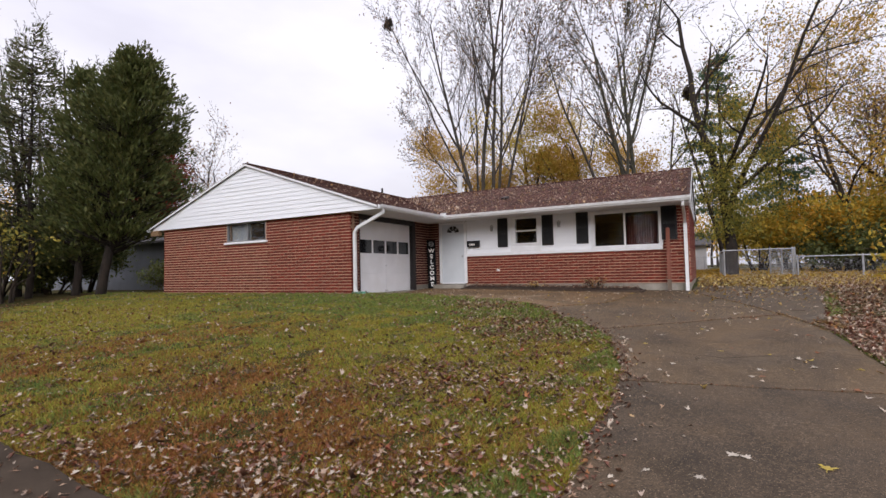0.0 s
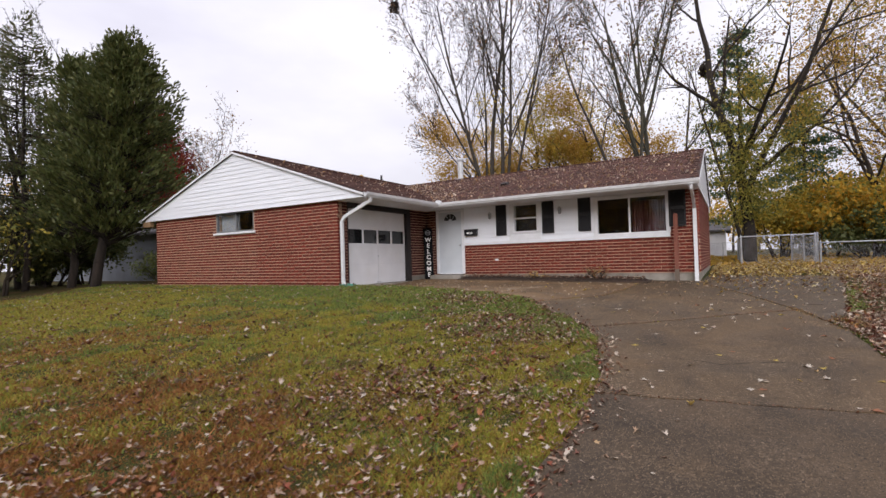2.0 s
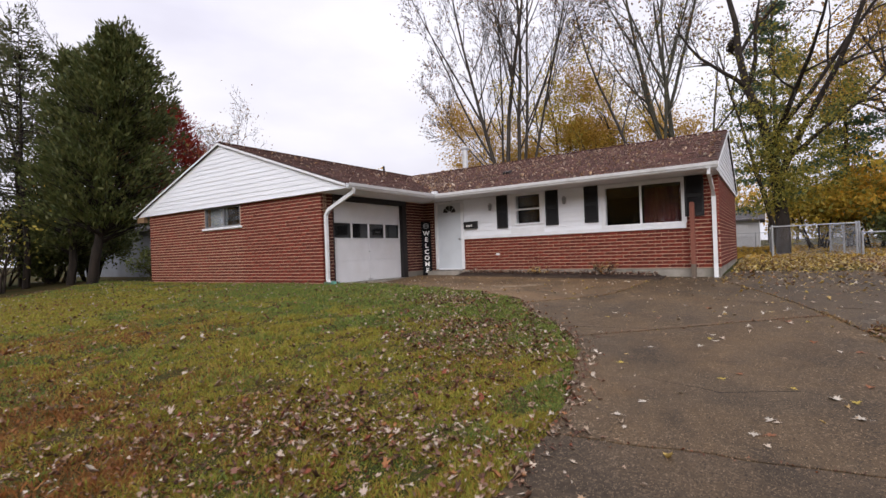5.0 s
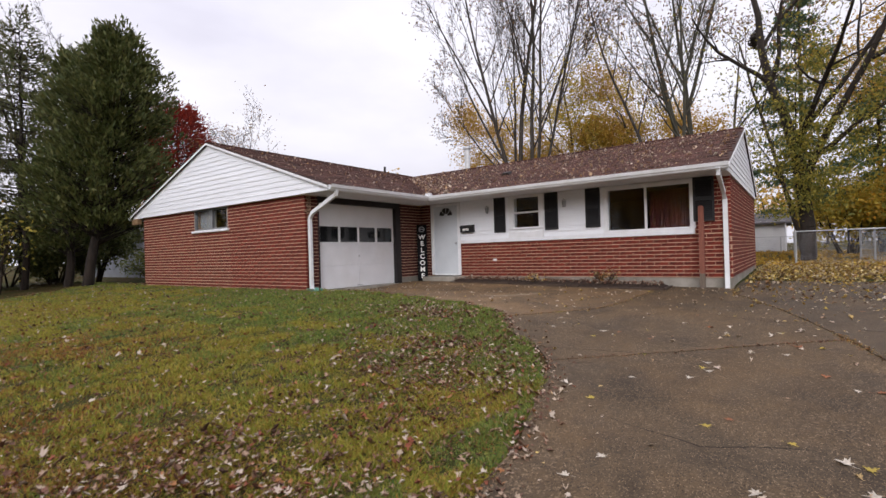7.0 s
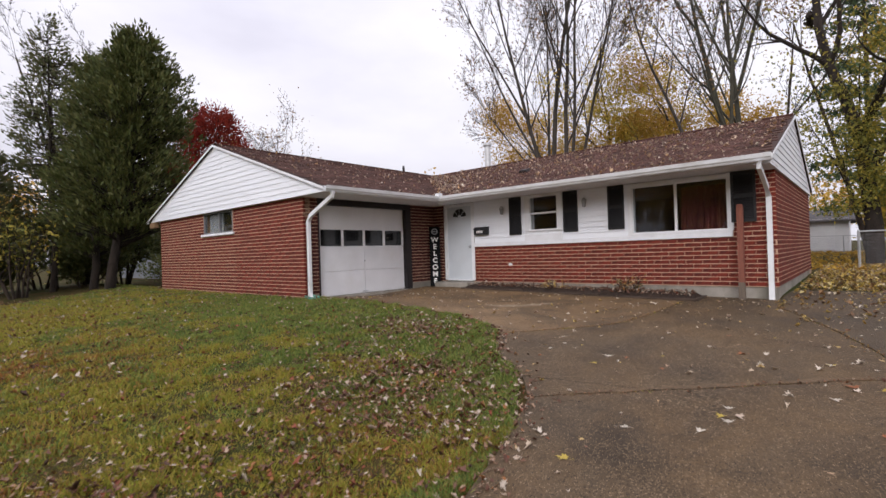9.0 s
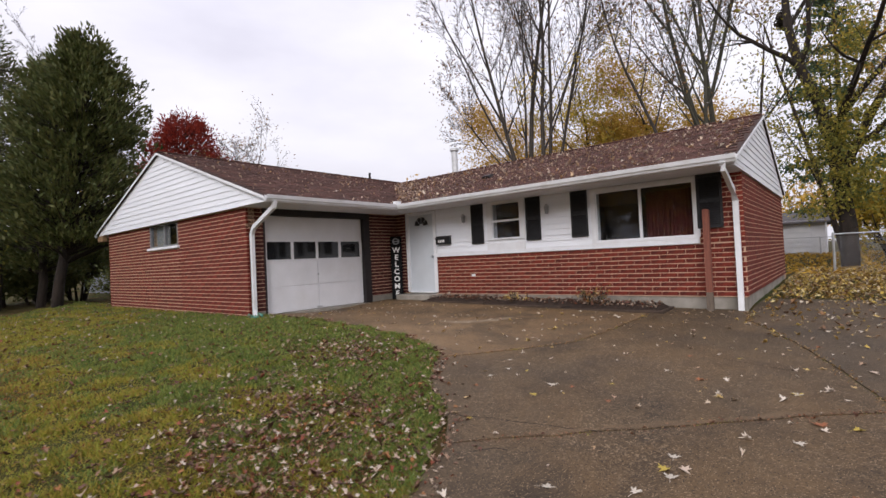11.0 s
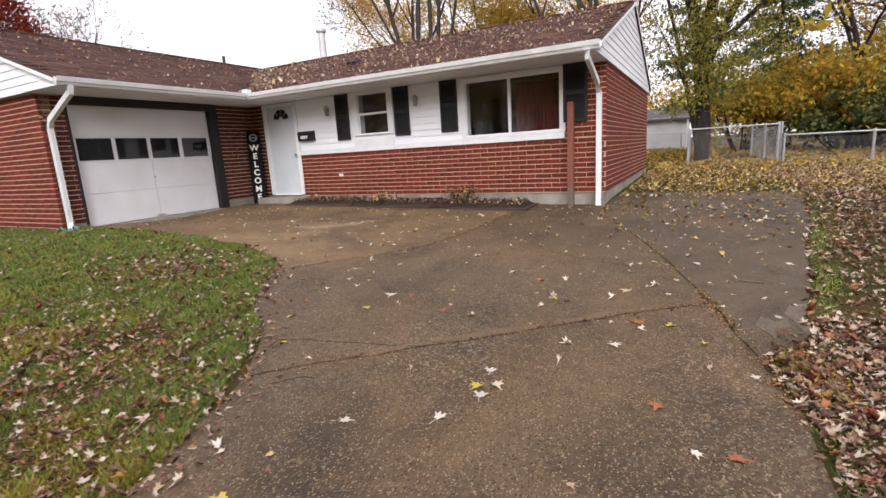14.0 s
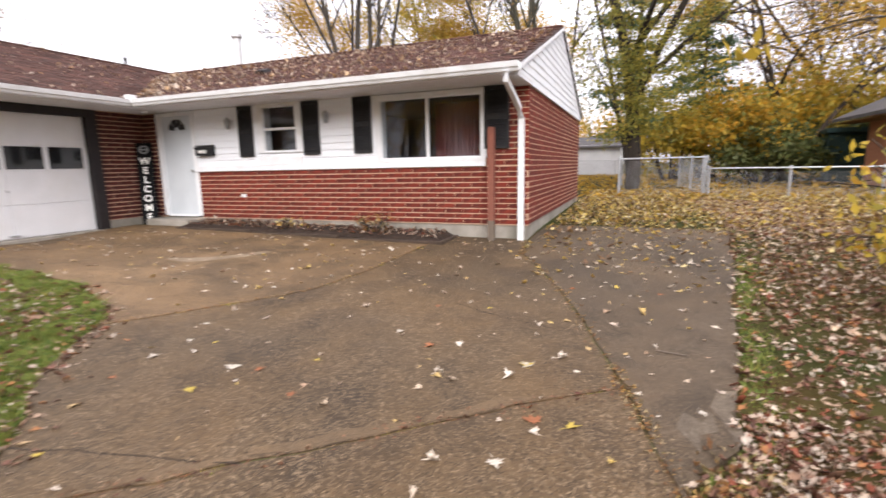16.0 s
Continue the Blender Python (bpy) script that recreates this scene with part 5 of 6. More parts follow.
def pine(name, base, h, seed):
    rng = np.random.RandomState(seed)
    x, y = base
    z = gz(x, y)
    t = empty(name, (x, y, z), "blue-green pine with open layered boughs", "tree")
    segs = [((x, y, z - 0.2), (x, y, z + h * 0.5), 0.2, 0.13), ((x, y, z + h * 0.5), (x, y, z + h), 0.13, 0.03)]
    cs = []
    for k in range(46):
        hh = h * (0.16 + 0.82 * k / 46)
        ln = 0.4 + 3.3 * (1 - hh / h) ** 0.8 * rng.uniform(0.6, 1.1)
        a = rng.uniform(0, math.tau)
        q = np.array([x + ln * math.cos(a), y + ln * math.sin(a), z + hh + ln * 0.08])
        segs.append((np.array([x, y, z + hh]), q, 0.035, 0.01))
        for m in np.linspace(0.4, 1, 6):
            cs.append(np.array([x, y, z + hh]) * (1 - m) + q * m)
    v, f = tubes(segs, 5)
    fast("trunk", v, f, M_BARKDARK, t)
    v, f = leaf_cloud(cs, 9000, (0.28, 0.28, 0.12), 0.10, rng)
    fast("crown", v, f, L_PINE, t)
    return t


pine("pine_tree", (1.3, 36.0), 14.5, 71)
pine("pine_tree", (4.6, 38.0), 9.5, 72)


# evergreens beside the wing
def sprays(centres, ways, count, size, rng, width=0.34, spread=0.13):
    """Flat narrow sprays that point outwards and upwards from their twigs, gathered in tufts."""
    k = rng.randint(0, len(centres), count)
    w = np.array(ways)[k] + rng.normal(0, 0.42, (count, 3))
    w /= np.linalg.norm(w, axis=1, keepdims=True) + 1e-9
    c = np.array(centres)[k] + rng.normal(0, 1, (count, 3)) * spread + w * size * rng.uniform(0, 1.6, (count, 1))
    b = np.cross(w, rng.normal(0, 1, (count, 3)))
    b /= np.linalg.norm(b, axis=1, keepdims=True) + 1e-9
    n = np.cross(w, b)
    s_ = size * rng.uniform(0.55, 1.45, (count, 1))
    v = np.stack([c - w * s_, c + b * s_ * width + n * s_ * 0.12, c + w * s_, c - b * s_ * width + n * s_ * 0.12], 1).reshape(-1, 3)
    return v, np.arange(count * 4).reshape(-1, 4)


def evergreen(base, h, w, seed, leaf, n, label, trunk_r=0.16, bare=0.12, thin=1.0, lean=(0.0, 0.0), name="evergreen_tree", group="evergreens beside the wing", leaf_size=0.07, low=0.30, power=0.75, tuft=0.13, rise=0.45, per=70, inner=0.40):
    rng = np.random.RandomState(seed)
    x, y = base
    z = gz(x, y)
    t = empty(name, (x, y, z), label, "tree", group)
    segs, cs, ways = [], [], []
    ln = np.array([lean[0], lean[1], 0.0])
    pts = [np.array([x + rng.normal(0, 0.05), y + rng.normal(0, 0.05), z - 0.2 + (h * 0.97) * k / 8]) + ln * (k / 8) for k in range(9)]
    for k in range(8):
        segs.append((pts[k], pts[k + 1], trunk_r * (1 - k / 8.6), trunk_r * (1 - (k + 1) / 8.6)))
    lump = [(rng.uniform(0, math.tau), rng.uniform(bare, 0.95), rng.uniform(0.10, 0.26)) for _ in range(26)]
    for k in range(n):
        u = rng.uniform(bare, 1.0)
        prof = (1 - ((u - low) / (1.04 - low)) ** 2) if u > low else 0.72 + 0.28 * (u - bare) / max(0.01, low - bare)
        prof = max(0.04, prof) ** power
        a = rng.uniform(0, math.tau)
        bulge = sum(g * math.exp(-((math.cos(a - la) - 1) / 0.25) ** 2 - ((u - lu) / 0.055) ** 2) for la, lu, g in lump)
        rad = w * prof * (inner + (1.0 - inner) * rng.rand() ** 0.7) * (0.70 + 1.5 * bulge + 0.22 * rng.rand())
        c0 = np.array([x, y, z + max(0.3, h * u - rad * rise)]) + ln * u
        q = np.array([x + rad * math.cos(a), y + rad * math.sin(a), z + h * u + rng.normal(0, 0.12)]) + ln * u
        segs.append((c0, q, 0.022, 0.007))
        d = norm(q - c0) + np.array([0, 0, 0.55])
        for m in (0.80, 1.0):
            cs.append(c0 * (1 - m) + q * m)
            ways.append(d)
    v, f = tubes(segs, 5)
    fast("trunk", v, f, M_BARKBLACK, t)
    v, f = sprays(cs, ways, int(n * per * thin), leaf_size, rng, spread=tuft)
    fast("crown", v, f, leaf, t)
    return t


evergreen((-19.5, 9.75), 9.1, 2.30, 81, L_EVER, 900, "tall dense dark green evergreen tree", trunk_r=0.19, bare=0.24, lean=(0.55, 0.9), power=0.62, low=0.46, leaf_size=0.085, tuft=0.10, per=46, inner=0.22)
evergreen((-21.1, 9.6), 8.7, 1.55, 82, L_EVER, 260, "slim dark green evergreen tree", lean=(0.1, 0.2), bare=0.16, per=46, leaf_size=0.085, tuft=0.11)
evergreen((-22.3, 8.6), 10.3, 1.5, 83, L_EVERB, 150, "thin open dark evergreen tree", bare=0.24, trunk_r=0.13, rise=0.1, per=26, leaf_size=0.085, tuft=0.13, low=0.40)
evergreen((-24.2, 9.0), 9.4, 1.7, 84, L_EVERB, 170, "thin open dark evergreen tree", bare=0.22, trunk_r=0.13, rise=0.1, per=28, leaf_size=0.085, tuft=0.14)
evergreen((-22.9, 6.6), 5.6, 1.5, 85, L_EVERB, 150, "low open dark evergreen tree", bare=0.30, trunk_r=0.12, rise=0.2, per=44, leaf_size=0.08, tuft=0.14)
tree("bare_tree", (-26.2, 10.5), [(0, 0, 0.05, 0, 10.5, 0.14), (0.1, 0, -0.2, 0.1, 10, 0.12), (0, 0, 0.16, -0.05, 10, 0.10), (0, 0, 0.1, -0.3, 10, 0.10)], "bare grey tree behind the evergreens", M_BARK, None, 0, level=3, seed=87, kids=8, ratio=0.30, spread=0.55, least=0.006, slim=0.42)


def bush(name, base, w, h, leaf, n, size, seed, label, bark=M_BARKDARK, stems=9, category="shrub", group=""):
    rng = np.random.RandomState(seed)
    x, y = base
    z = gz(x, y)
    t = empty(name, (x, y, z), label, category, group)
    segs, tips = [], []
    for k in range(stems):
        a = rng.uniform(0, math.tau)
        l = rng.uniform(0.2, 0.75) * w / h
        grow(segs, tips, (x + 0.15 * w * math.cos(a), y + 0.15 * w * math.sin(a), z - 0.05), (l * math.cos(a), l * math.sin(a), 1), h * rng.uniform(0.7, 1.05), 0.03 * h / 2 + 0.008, 1, rng, 0.03, 0.12, 6, 0.8, 0.45, 0.2)
    v, f = tubes(segs, 4)
    tagged(fast("stem_mass", v, f, bark, t), kind="stuff")
    if n:
        v, f = leaf_cloud(tips, n, (0.12 * w, 0.12 * w, 0.10 * h), size, rng)
        fast("foliage", v, f, leaf, t)
    return t


for i, (x, y, w, h, lf, n) in enumerate([(5.2, 36.0, 3.0, 3.2, L_YELLOW, 6200), (7.8, 35.0, 3.2, 4.4, L_GOLD, 8600), (6.6, 33.5, 2.6, 3.2, L_GOLD, 6800), (11.0, 34.0, 3.2, 4.0, L_YELLOW, 5000), (3.0, 35.5, 2.4, 3.2, L_YELLOW, 3600), (9.4, 32.0, 2.6, 2.2, L_EVER, 4200), (6.6, 32.2, 2.4, 1.9, L_EVER, 3600), (13.5, 33.0, 3.4, 4.4, L_OCHRE, 4600), (16.5, 30.0, 3.4, 5.0, L_OCHRE, 4600)]):
    bush("yellow_bush" if lf is not L_EVER else "green_bush", (x, y), w, h, lf, n, 0.105, 100 + i, "dense yellow autumn bush across the yard" if lf is not L_EVER else "low dark green bush across the yard", group="bushes across the yard")
for i, (x, y, w, h) in enumerate([(-24.6, 11.5, 1.6, 3.0), (-26.5, 10.6, 1.6, 3.2), (-23.6, 9.9, 1.5, 1.7), (-25.4, 8.6, 1.7, 2.4), (-25.4, 7.0, 1.5, 1.6)]):
    bush("undergrowth_shrub", (x, y), w, h, L_EVER, 9000, 0.075, 160 + i, "dark tangled undergrowth below the evergreens", group="undergrowth by the evergreens")
bush("foundation_shrub", (-17.9, 11.3), 0.9, 1.1, L_EVER, 2600, 0.05, 121, "small dark shrub at the wing's corner")
bush("yellow_shrub", (-21.0, 7.4), 1.5, 2.6, L_IVY, 650, 0.07, 122, "thin yellow-leaved shrub under the evergreens")
bush("yellow_shrub", (-22.6, 6.4), 1.7, 3.2, L_IVY, 900, 0.07, 123, "thin yellow-leaved shrub under the evergreens")
bush("twiggy_shrub", (4.1, 12.1), 1.2, 1.3, L_YELLOW, 900, 0.050, 124, "twiggy shrub with a few yellow leaves beside the drive", stems=14)
bush("twiggy_shrub", (5.6, 14.6), 1.8, 2.0, L_YELLOW, 420, 0.05, 125, "twiggy shrub with a few yellow leaves beside the drive", stems=14)
sap = tree("maple_sapling", (4.8, 12.4), [(0, 0, -0.05, 0, 3.2, 0.035), (0.05, 0, 0.3, 0.1, 2.6, 0.025)], "young maple with a few yellow leaves on drooping twigs", M_BARK, L_YELLOW, 60, 0.05, 0.15, 2, 128, 4, 0.02, 0.08, 0.6, 0.4, 0.4)
limb = [(4.78, 12.4, 3.0), (3.6, 11.85, 3.12), (2.6, 11.4, 3.0), (1.95, 11.14, 2.84)]
part("drooping_twig", tube(limb, [0.012, 0.009, 0.006, 0.003], 5), M_BARK, sap)
v, f = leaf_cloud([limb[3], limb[3], (2.1, 11.2, 2.88), (2.75, 11.45, 3.0), (2.8, 11.5, 2.95)], 16, (0.07, 0.07, 0.05), 0.055, np.random.RandomState(129), 0.5)
fast("twig_leaves", v, f, L_YELLOW, sap, "bright yellow leaves on the twig")
bush("dry_plant", (-4.4, 14.6), 0.42, 0.26, L_GOLDFALL, 130, 0.03, 127, "small yellowed plant in the mulch bed", stems=9)
bush("dry_plant", (-2.75, 14.62), 0.50, 0.42, L_RUST, 150, 0.032, 126, "small dried reddish plant in the bed", stems=10)

# far trees and the red maple
evergreen((-43.0, 24.0), 14.0, 3.7, 131, L_RED, 460, "round deep red maple far behind the house", trunk_r=0.25, bare=0.42, name="red_maple", group="", leaf_size=0.14, low=0.62, power=0.6, tuft=0.34, per=48, rise=0.2)
for i, (x, y, h) in enumerate([(-40.5, 29.0, 12.0), (-47.0, 21.0, 12.5)]):
    tree("bare_tree", (x, y), [(0, 0, 0, 0, h, 0.16), (0.3, 0, 0.3, 0.1, h * 0.85, 0.12), (-0.3, 0, -0.3, 0, h * 0.85, 0.12), (0, 0.2, 0.1, -0.35, h * 0.85, 0.12)], "hazy bare tree far behind the roofs", M_BARK, L_SPARSE, 1200, 0.10, 0.5, 3, 140 + i, 6, 0.06, 0.08, 0.7, 0.42, 0.3, group="far bare trees", least=0.012)
rng_w = np.random.RandomState(150)
segs, tips = [], []
for k in range(260):
    a = rng_w.uniform(0, math.tau)
    d = rng_w.uniform(85, 130) if math.sin(a) > -0.35 else rng_w.uniform(32, 60)
    x, y = d * math.cos(a), d * math.sin(a) + 10
    grow(segs, tips, (x, y, 0.8), (0, 0, 1), rng_w.uniform(7, 12), 0.3, 1, rng_w, 0.05, 0.08, 6, 0.7, 0.5, 0.25)
v, f = tubes(segs, 3)
woods = fast("far_woods", v, f, M_BARK)
tagged(woods, "far belt of thin autumn woods round the houses", "trees", kind="stuff")
v, f = leaf_cloud(tips, 80000, (0.9, 0.9, 1.3), 0.32, rng_w)
fast("far_foliage", v, f, L_OCHRE, woods)

# ---- neighbouring buildings ----
def simple_house(name, x0, x1, y0, y1, z0, eave, ridge, along, wall, roofmat, label, openings=(), over=0.4):
    h = empty(name, ((x0 + x1) / 2, (y0 + y1) / 2, z0), label, "house")
    part("wall", box(x0, x1, y0, y1, z0 - 0.4, eave), wall, h)
    if along == "x":
        m = (y0 + y1) / 2
        part("gable", prism([(y0, eave - 0.02), (y1, eave - 0.02), (m, ridge - 0.1)], "x", x0 + 0.01, x1 - 0.01), wall, h)
        part("roof", prism([(y0 - over, eave - 0.12), (m, ridge), (y1 + over, eave - 0.12), (y1 + over, eave - 0.24), (m, ridge - 0.12), (y0 - over, eave - 0.24)], "x", x0 - over, x1 + over), roofmat, h)
    else:
        m = (x0 + x1) / 2
        part("gable", prism([(x0, eave - 0.02), (x1, eave - 0.02), (m, ridge - 0.1)], "y", y0 + 0.01, y1 - 0.01), wall, h)
        part("roof", prism([(x0 - over, eave - 0.12), (m, ridge), (x1 + over, eave - 0.12), (x1 + over, eave - 0.24), (m, ridge - 0.12), (x0 - over, eave - 0.24)], "y", y0 - over, y1 + over), roofmat, h)
    for kind, a, b, c, d in openings:
        w = part(kind, box(a, b, y0 - 0.03, y0 + 0.02, c, d, 0.005), M_TRIM, h)
        part("pane", box(a + 0.06, b - 0.06, y0 - 0.036, y0 - 0.031, c + 0.06, d - 0.06), M_BLACK, w)
    return h


west = simple_house("neighbour_house", -36, -20.4, 14.5, 25, 1.1, 3.6, 5.7, "x", M_GREYWALL, M_GREYROOF, "grey-sided neighbouring house behind the evergreens", [("window", -34, -32.4, 2.0, 3.2)])
shed = simple_house("white_garage", -6.5, 0.2, 49, 55, 1.2, 3.6, 4.4, "x", M_SHED, M_GREYROOF, "low white garage beyond the back yards", [])
for i in range(6):
    part("garage_panel", box(-3.4, -0.6, 48.94, 48.99, 1.3 + i * 0.36, 1.64 + i * 0.36, 0.01), M_SHED, shed)
east = simple_house("neighbour_house", 9.2, 17.0, 23.2, 30, 1.15, 3.72, 5.9, "y", M_TANBRICK, M_GREYROOF, "orange-brown brick neighbouring house with a dark gabled roof", [("window", 12, 13.4, 2.0, 3.1)], over=0.9)
part("soffit", box(8.36, 9.19, 22.4, 30.8, 3.43, 3.46), M_WOOD, east, "bare wooden soffit boards")
store = empty("storage_box", (9.0, 32.0, gz(9.0, 32.0)), "dark teal garden store standing behind the neighbour's wall", "storage box")
part("body", box(8.45, 9.85, 31.5, 32.6, 1.10, 3.15, 0.03), M_TEAL, store)
part("lid", prism([(31.4, 3.15), (32.7, 3.15), (32.7, 3.23), (31.4, 3.34)], "x", 8.38, 9.92), M_TEAL, store)
for x0 in (8.50, 9.16):
    part("door", box(x0, x0 + 0.63, 31.47, 31.5, 1.2, 3.05, 0.01), M_TEAL, store)

# ---- chain-link fence ----
def fence(points, height, label):
    fn = empty("chain_link_fence", (points[0][0], points[0][1], gz(*points[0])), label, "fence")
    for (x, y) in points:
        z = gz(x, y)
        po = part("fence_post", tube([(x, y, z - 0.1), (x, y, z + height + 0.03), (x, y, z + height + 0.06)], [0.034, 0.034, 0.015], 8), M_GALV, fn)
    for (ax, ay), (bx_, by_) in zip(points, points[1:]):
        za, zb = gz(ax, ay), gz(bx_, by_)
        part("top_rail", tube([(ax, ay, za + height), (bx_, by_, zb + height)], 0.022, 8), M_GALV, fn)
        ln = math.hypot(bx_ - ax, by_ - ay)
        segs = []
        step = 0.075
        nrow = int((height - 0.08) / step)
        for k in range(-nrow, int(ln / step) + 1):
            for sgn in (1, -1):
                u0 = k * step if sgn > 0 else (k + nrow) * step
                u1 = u0 + sgn * nrow * step
                lo, hi = 0.0, 1.0
                du = u1 - u0
                t0, t1 = sorted(((0 - u0) / du, (ln - u0) / du))
                lo, hi = max(lo, t0), min(hi, t1)
                if hi - lo < 0.02:
                    continue
                pts = []
                for t in (lo, hi):
                    u = (u0 + du * t) / ln
                    pts.append(np.array([ax + (bx_ - ax) * u, ay + (by_ - ay) * u, za + (zb - za) * u + 0.04 + nrow * step * t]))
                segs.append((pts[0], pts[1], 0.0018, 0.0018))
        v, f = tubes(segs, 3)
        fast("mesh_wire", v, f, M_GALV, fn, "diamond wire mesh")
    return fn


fence([(0.85, 24.4), (3.25, 24.1)], 1.16, "grey chain-link fence panel by the back yard")
fence([(0.85, 24.45), (0.80, 29.5)], 1.16, "grey chain-link fence running back beside the tree")
fence([(3.33, 24.15), (3.15, 26.5), (3.0, 29.5)], 1.16, "grey chain-link fence running back from the gate")
fence([(3.40, 24.05), (5.35, 23.6), (7.3, 23.3), (9.15, 23.1)], 0.82, "low chain-link fence up to the neighbour's wall")
fence([(-8, 44), (-4, 44), (0, 44), (4, 44), (8, 44)], 1.1, "far chain-link fence across the yards")

# ---- fallen leaves and grass ----
LOBES = [(0.0, -0.50), (0.10, -0.24), (0.42, -0.40), (0.34, -0.10), (0.80, 0.12), (0.50, 0.16), (0.60, 0.46), (0.20, 0.30), (0.12, 0.62), (0.0, 0.95), (-0.12, 0.62), (-0.20, 0.30), (-0.60, 0.46), (-0.50, 0.16), (-0.80, 0.12), (-0.34, -0.10), (-0.42, -0.40), (-0.10, -0.24)]


def leaf_litter(name, places, mat, size, seed, label, parent=None, tilt=0.35, base_z=None):
    """Lobed leaves lying at the places (x, y, z)."""
    rng = np.random.RandomState(seed)
    places = np.asarray(places)
    n, k = len(places), len(LOBES)
    lob = np.array(LOBES)
    a = rng.uniform(0, math.tau, n)
    s = size * (0.5 + 1.1 * rng.rand(n) ** 1.6)
    tx, ty = rng.normal(0, tilt, n), rng.normal(0, tilt, n)
    curl = rng.uniform(0.0, 1.0, n) ** 1.3 * 0.9
    thin_x = rng.uniform(0.22, 0.8, (n, 1))
    ux = lob[None, :, 0] * thin_x * rng.uniform(0.75, 1.2, (n, k))
    uy = lob[None, :, 1] * rng.uniform(0.8, 1.15, (n, k)) + 0.25 * (rng.rand(n, 1) - 0.5) * ux ** 2
    lx = ux * np.cos(a)[:, None] - uy * np.sin(a)[:, None]
    ly = ux * np.sin(a)[:, None] + uy * np.cos(a)[:, None]
    lz = lx * tx[:, None] + ly * ty[:, None] + curl[:, None] * np.abs(lob[None, :, 0]) ** 1.4
    lz -= lz.min(axis=1, keepdims=True)
    P = np.stack([lx * s[:, None] + places[:, 0:1], ly * s[:, None] + places[:, 1:2], lz * s[:, None] + places[:, 2:3] + 0.003], -1)
    C = np.stack([places[:, 0], places[:, 1], places[:, 2] + 0.003 + s * 0.05], -1)[:, None, :]
    V = np.concatenate([P, C], axis=1).reshape(-1, 3)
    i = np.arange(k)
    tri = np.stack([i, (i + 1) % k, np.full(k, k)], -1)
    F = (tri[None] + (np.arange(n) * (k + 1))[:, None, None]).reshape(-1, 3)
    ob = fast(name, V, F, mat, parent)
    return tagged(ob, label, "" if parent else "leaves", kind="stuff")


DL_Y = np.array([p[0] for p in DRIVE_LEFT])
DL_X = np.array([p[1] for p in DRIVE_LEFT])
DR_Y = np.array([-0.6, 0.2, 1.6, 4.0, 6.0, 7.1, 8.9, 9.6, 10.0, 11.1, 12.8, 13.4, 16.4])
DR_X = np.array([9.0, 4.2, 2.6, 2.1, 1.92, 1.86, 1.74, 1.62, 1.86, 2.06, 2.29, 2.41, 2.8])


def drive_left(y):
    return np.interp(y, DL_Y, DL_X)


def drive_right(y):
    return np.interp(y, DR_Y, DR_X)


def on_lawn(x, y):
    """True on the grass to the west of the drive and south of the wing."""
    return (x < drive_left(y)) & (y > 1.8) & ((y < 10.55) | (x < -17.2) | ((y < 10.95) & (x > -8.4)))


def clump(x, y, s, seed):
    """Smooth chance field between 0 and 1."""
    r = np.random.RandomState(seed)
    t = 0
    for k in range(7):
        fx, fy, ph = r.normal(0, s), r.normal(0, s), r.uniform(0, math.tau)
        t = t + np.sin(x * fx + y * fy + ph)
    return 1 / (1 + np.exp(-t * 1.1))


def lay_z(x, y, up=0.0):
    return np.stack([x, y, ground_z(x, y) + up], -1)


rl = np.random.RandomState(201)
N = 100000
x, y = rl.uniform(-19, -0.5, N), rl.uniform(1.7, 11, N)
off = drive_left(y) - x
den = 0.06 + 1.7 * (0.22 + 0.78 * ease(0.25, 0.8, clump(x, y, 1.5, 5))) * (0.35 + 0.65 * clump(x, y, 4.0, 6)) * np.exp(-((off - 1.2) / 1.25) ** 2) * (1 - 0.75 * ease(9.0, 10.5, y)) + 0.09 * np.exp(-((y - 2.5) / 2.5) ** 2)
edge = np.exp(-(off / 0.22) ** 2)
keep = on_lawn(x, y) & (rl.rand(N) < den + 0.22 * edge)
leaf_litter("lawn_leaves", lay_z(x[keep], y[keep], rl.uniform(0.018, 0.040, int(keep.sum()))), L_FALLEN, 0.037, 202, "brown and pale leaves scattered over the lawn", tilt=0.32)
x, y = rl.uniform(-15, -0.5, 90000), rl.uniform(1.7, 10.9, 90000)
off = drive_left(y) - x
den = 0.05 + 0.50 * np.exp(-((off - 1.2) / 1.2) ** 2) * ease(0.35, 0.8, clump(x, y, 2.0, 7)) * (1 - 0.7 * ease(8.8, 10.3, y)) + 0.40 * np.exp(-((x + 3.6) / 1.9) ** 2 - ((y - 3.9) / 1.0) ** 2) * ease(0.3, 0.8, clump(x, y, 3.0, 17))
keep = on_lawn(x, y) & (rl.rand(90000) < den)
leaf_litter("matted_leaves", lay_z(x[keep], y[keep], rl.uniform(0.006, 0.026, int(keep.sum()))), L_MATTED, 0.026, 212, "dark matted leaf fragments between the blades of grass", tilt=0.35)
x, y = rl.uniform(-8.3, 2.6, 4600), rl.uniform(1.0, 16, 4600)
keep = (x > drive_left(y)) & (x < drive_right(y)) & (rl.rand(4600) < 0.09 + 0.50 * ease(9, 14, y) + 0.45 * ease(0.0, 2.0, x) * ease(9, 14, y)) & ~((y > 14.2) & (x < -1.35))
dl = lay_z(x[keep], y[keep], 0.013)
leaf_litter("drive_leaves", dl, L_PALE, 0.050, 203, "pale dry leaves scattered over the driveway", tilt=0.2)
x, y = rl.uniform(-9, -2.4, 500), rl.normal(1.6, 0.35, 500)
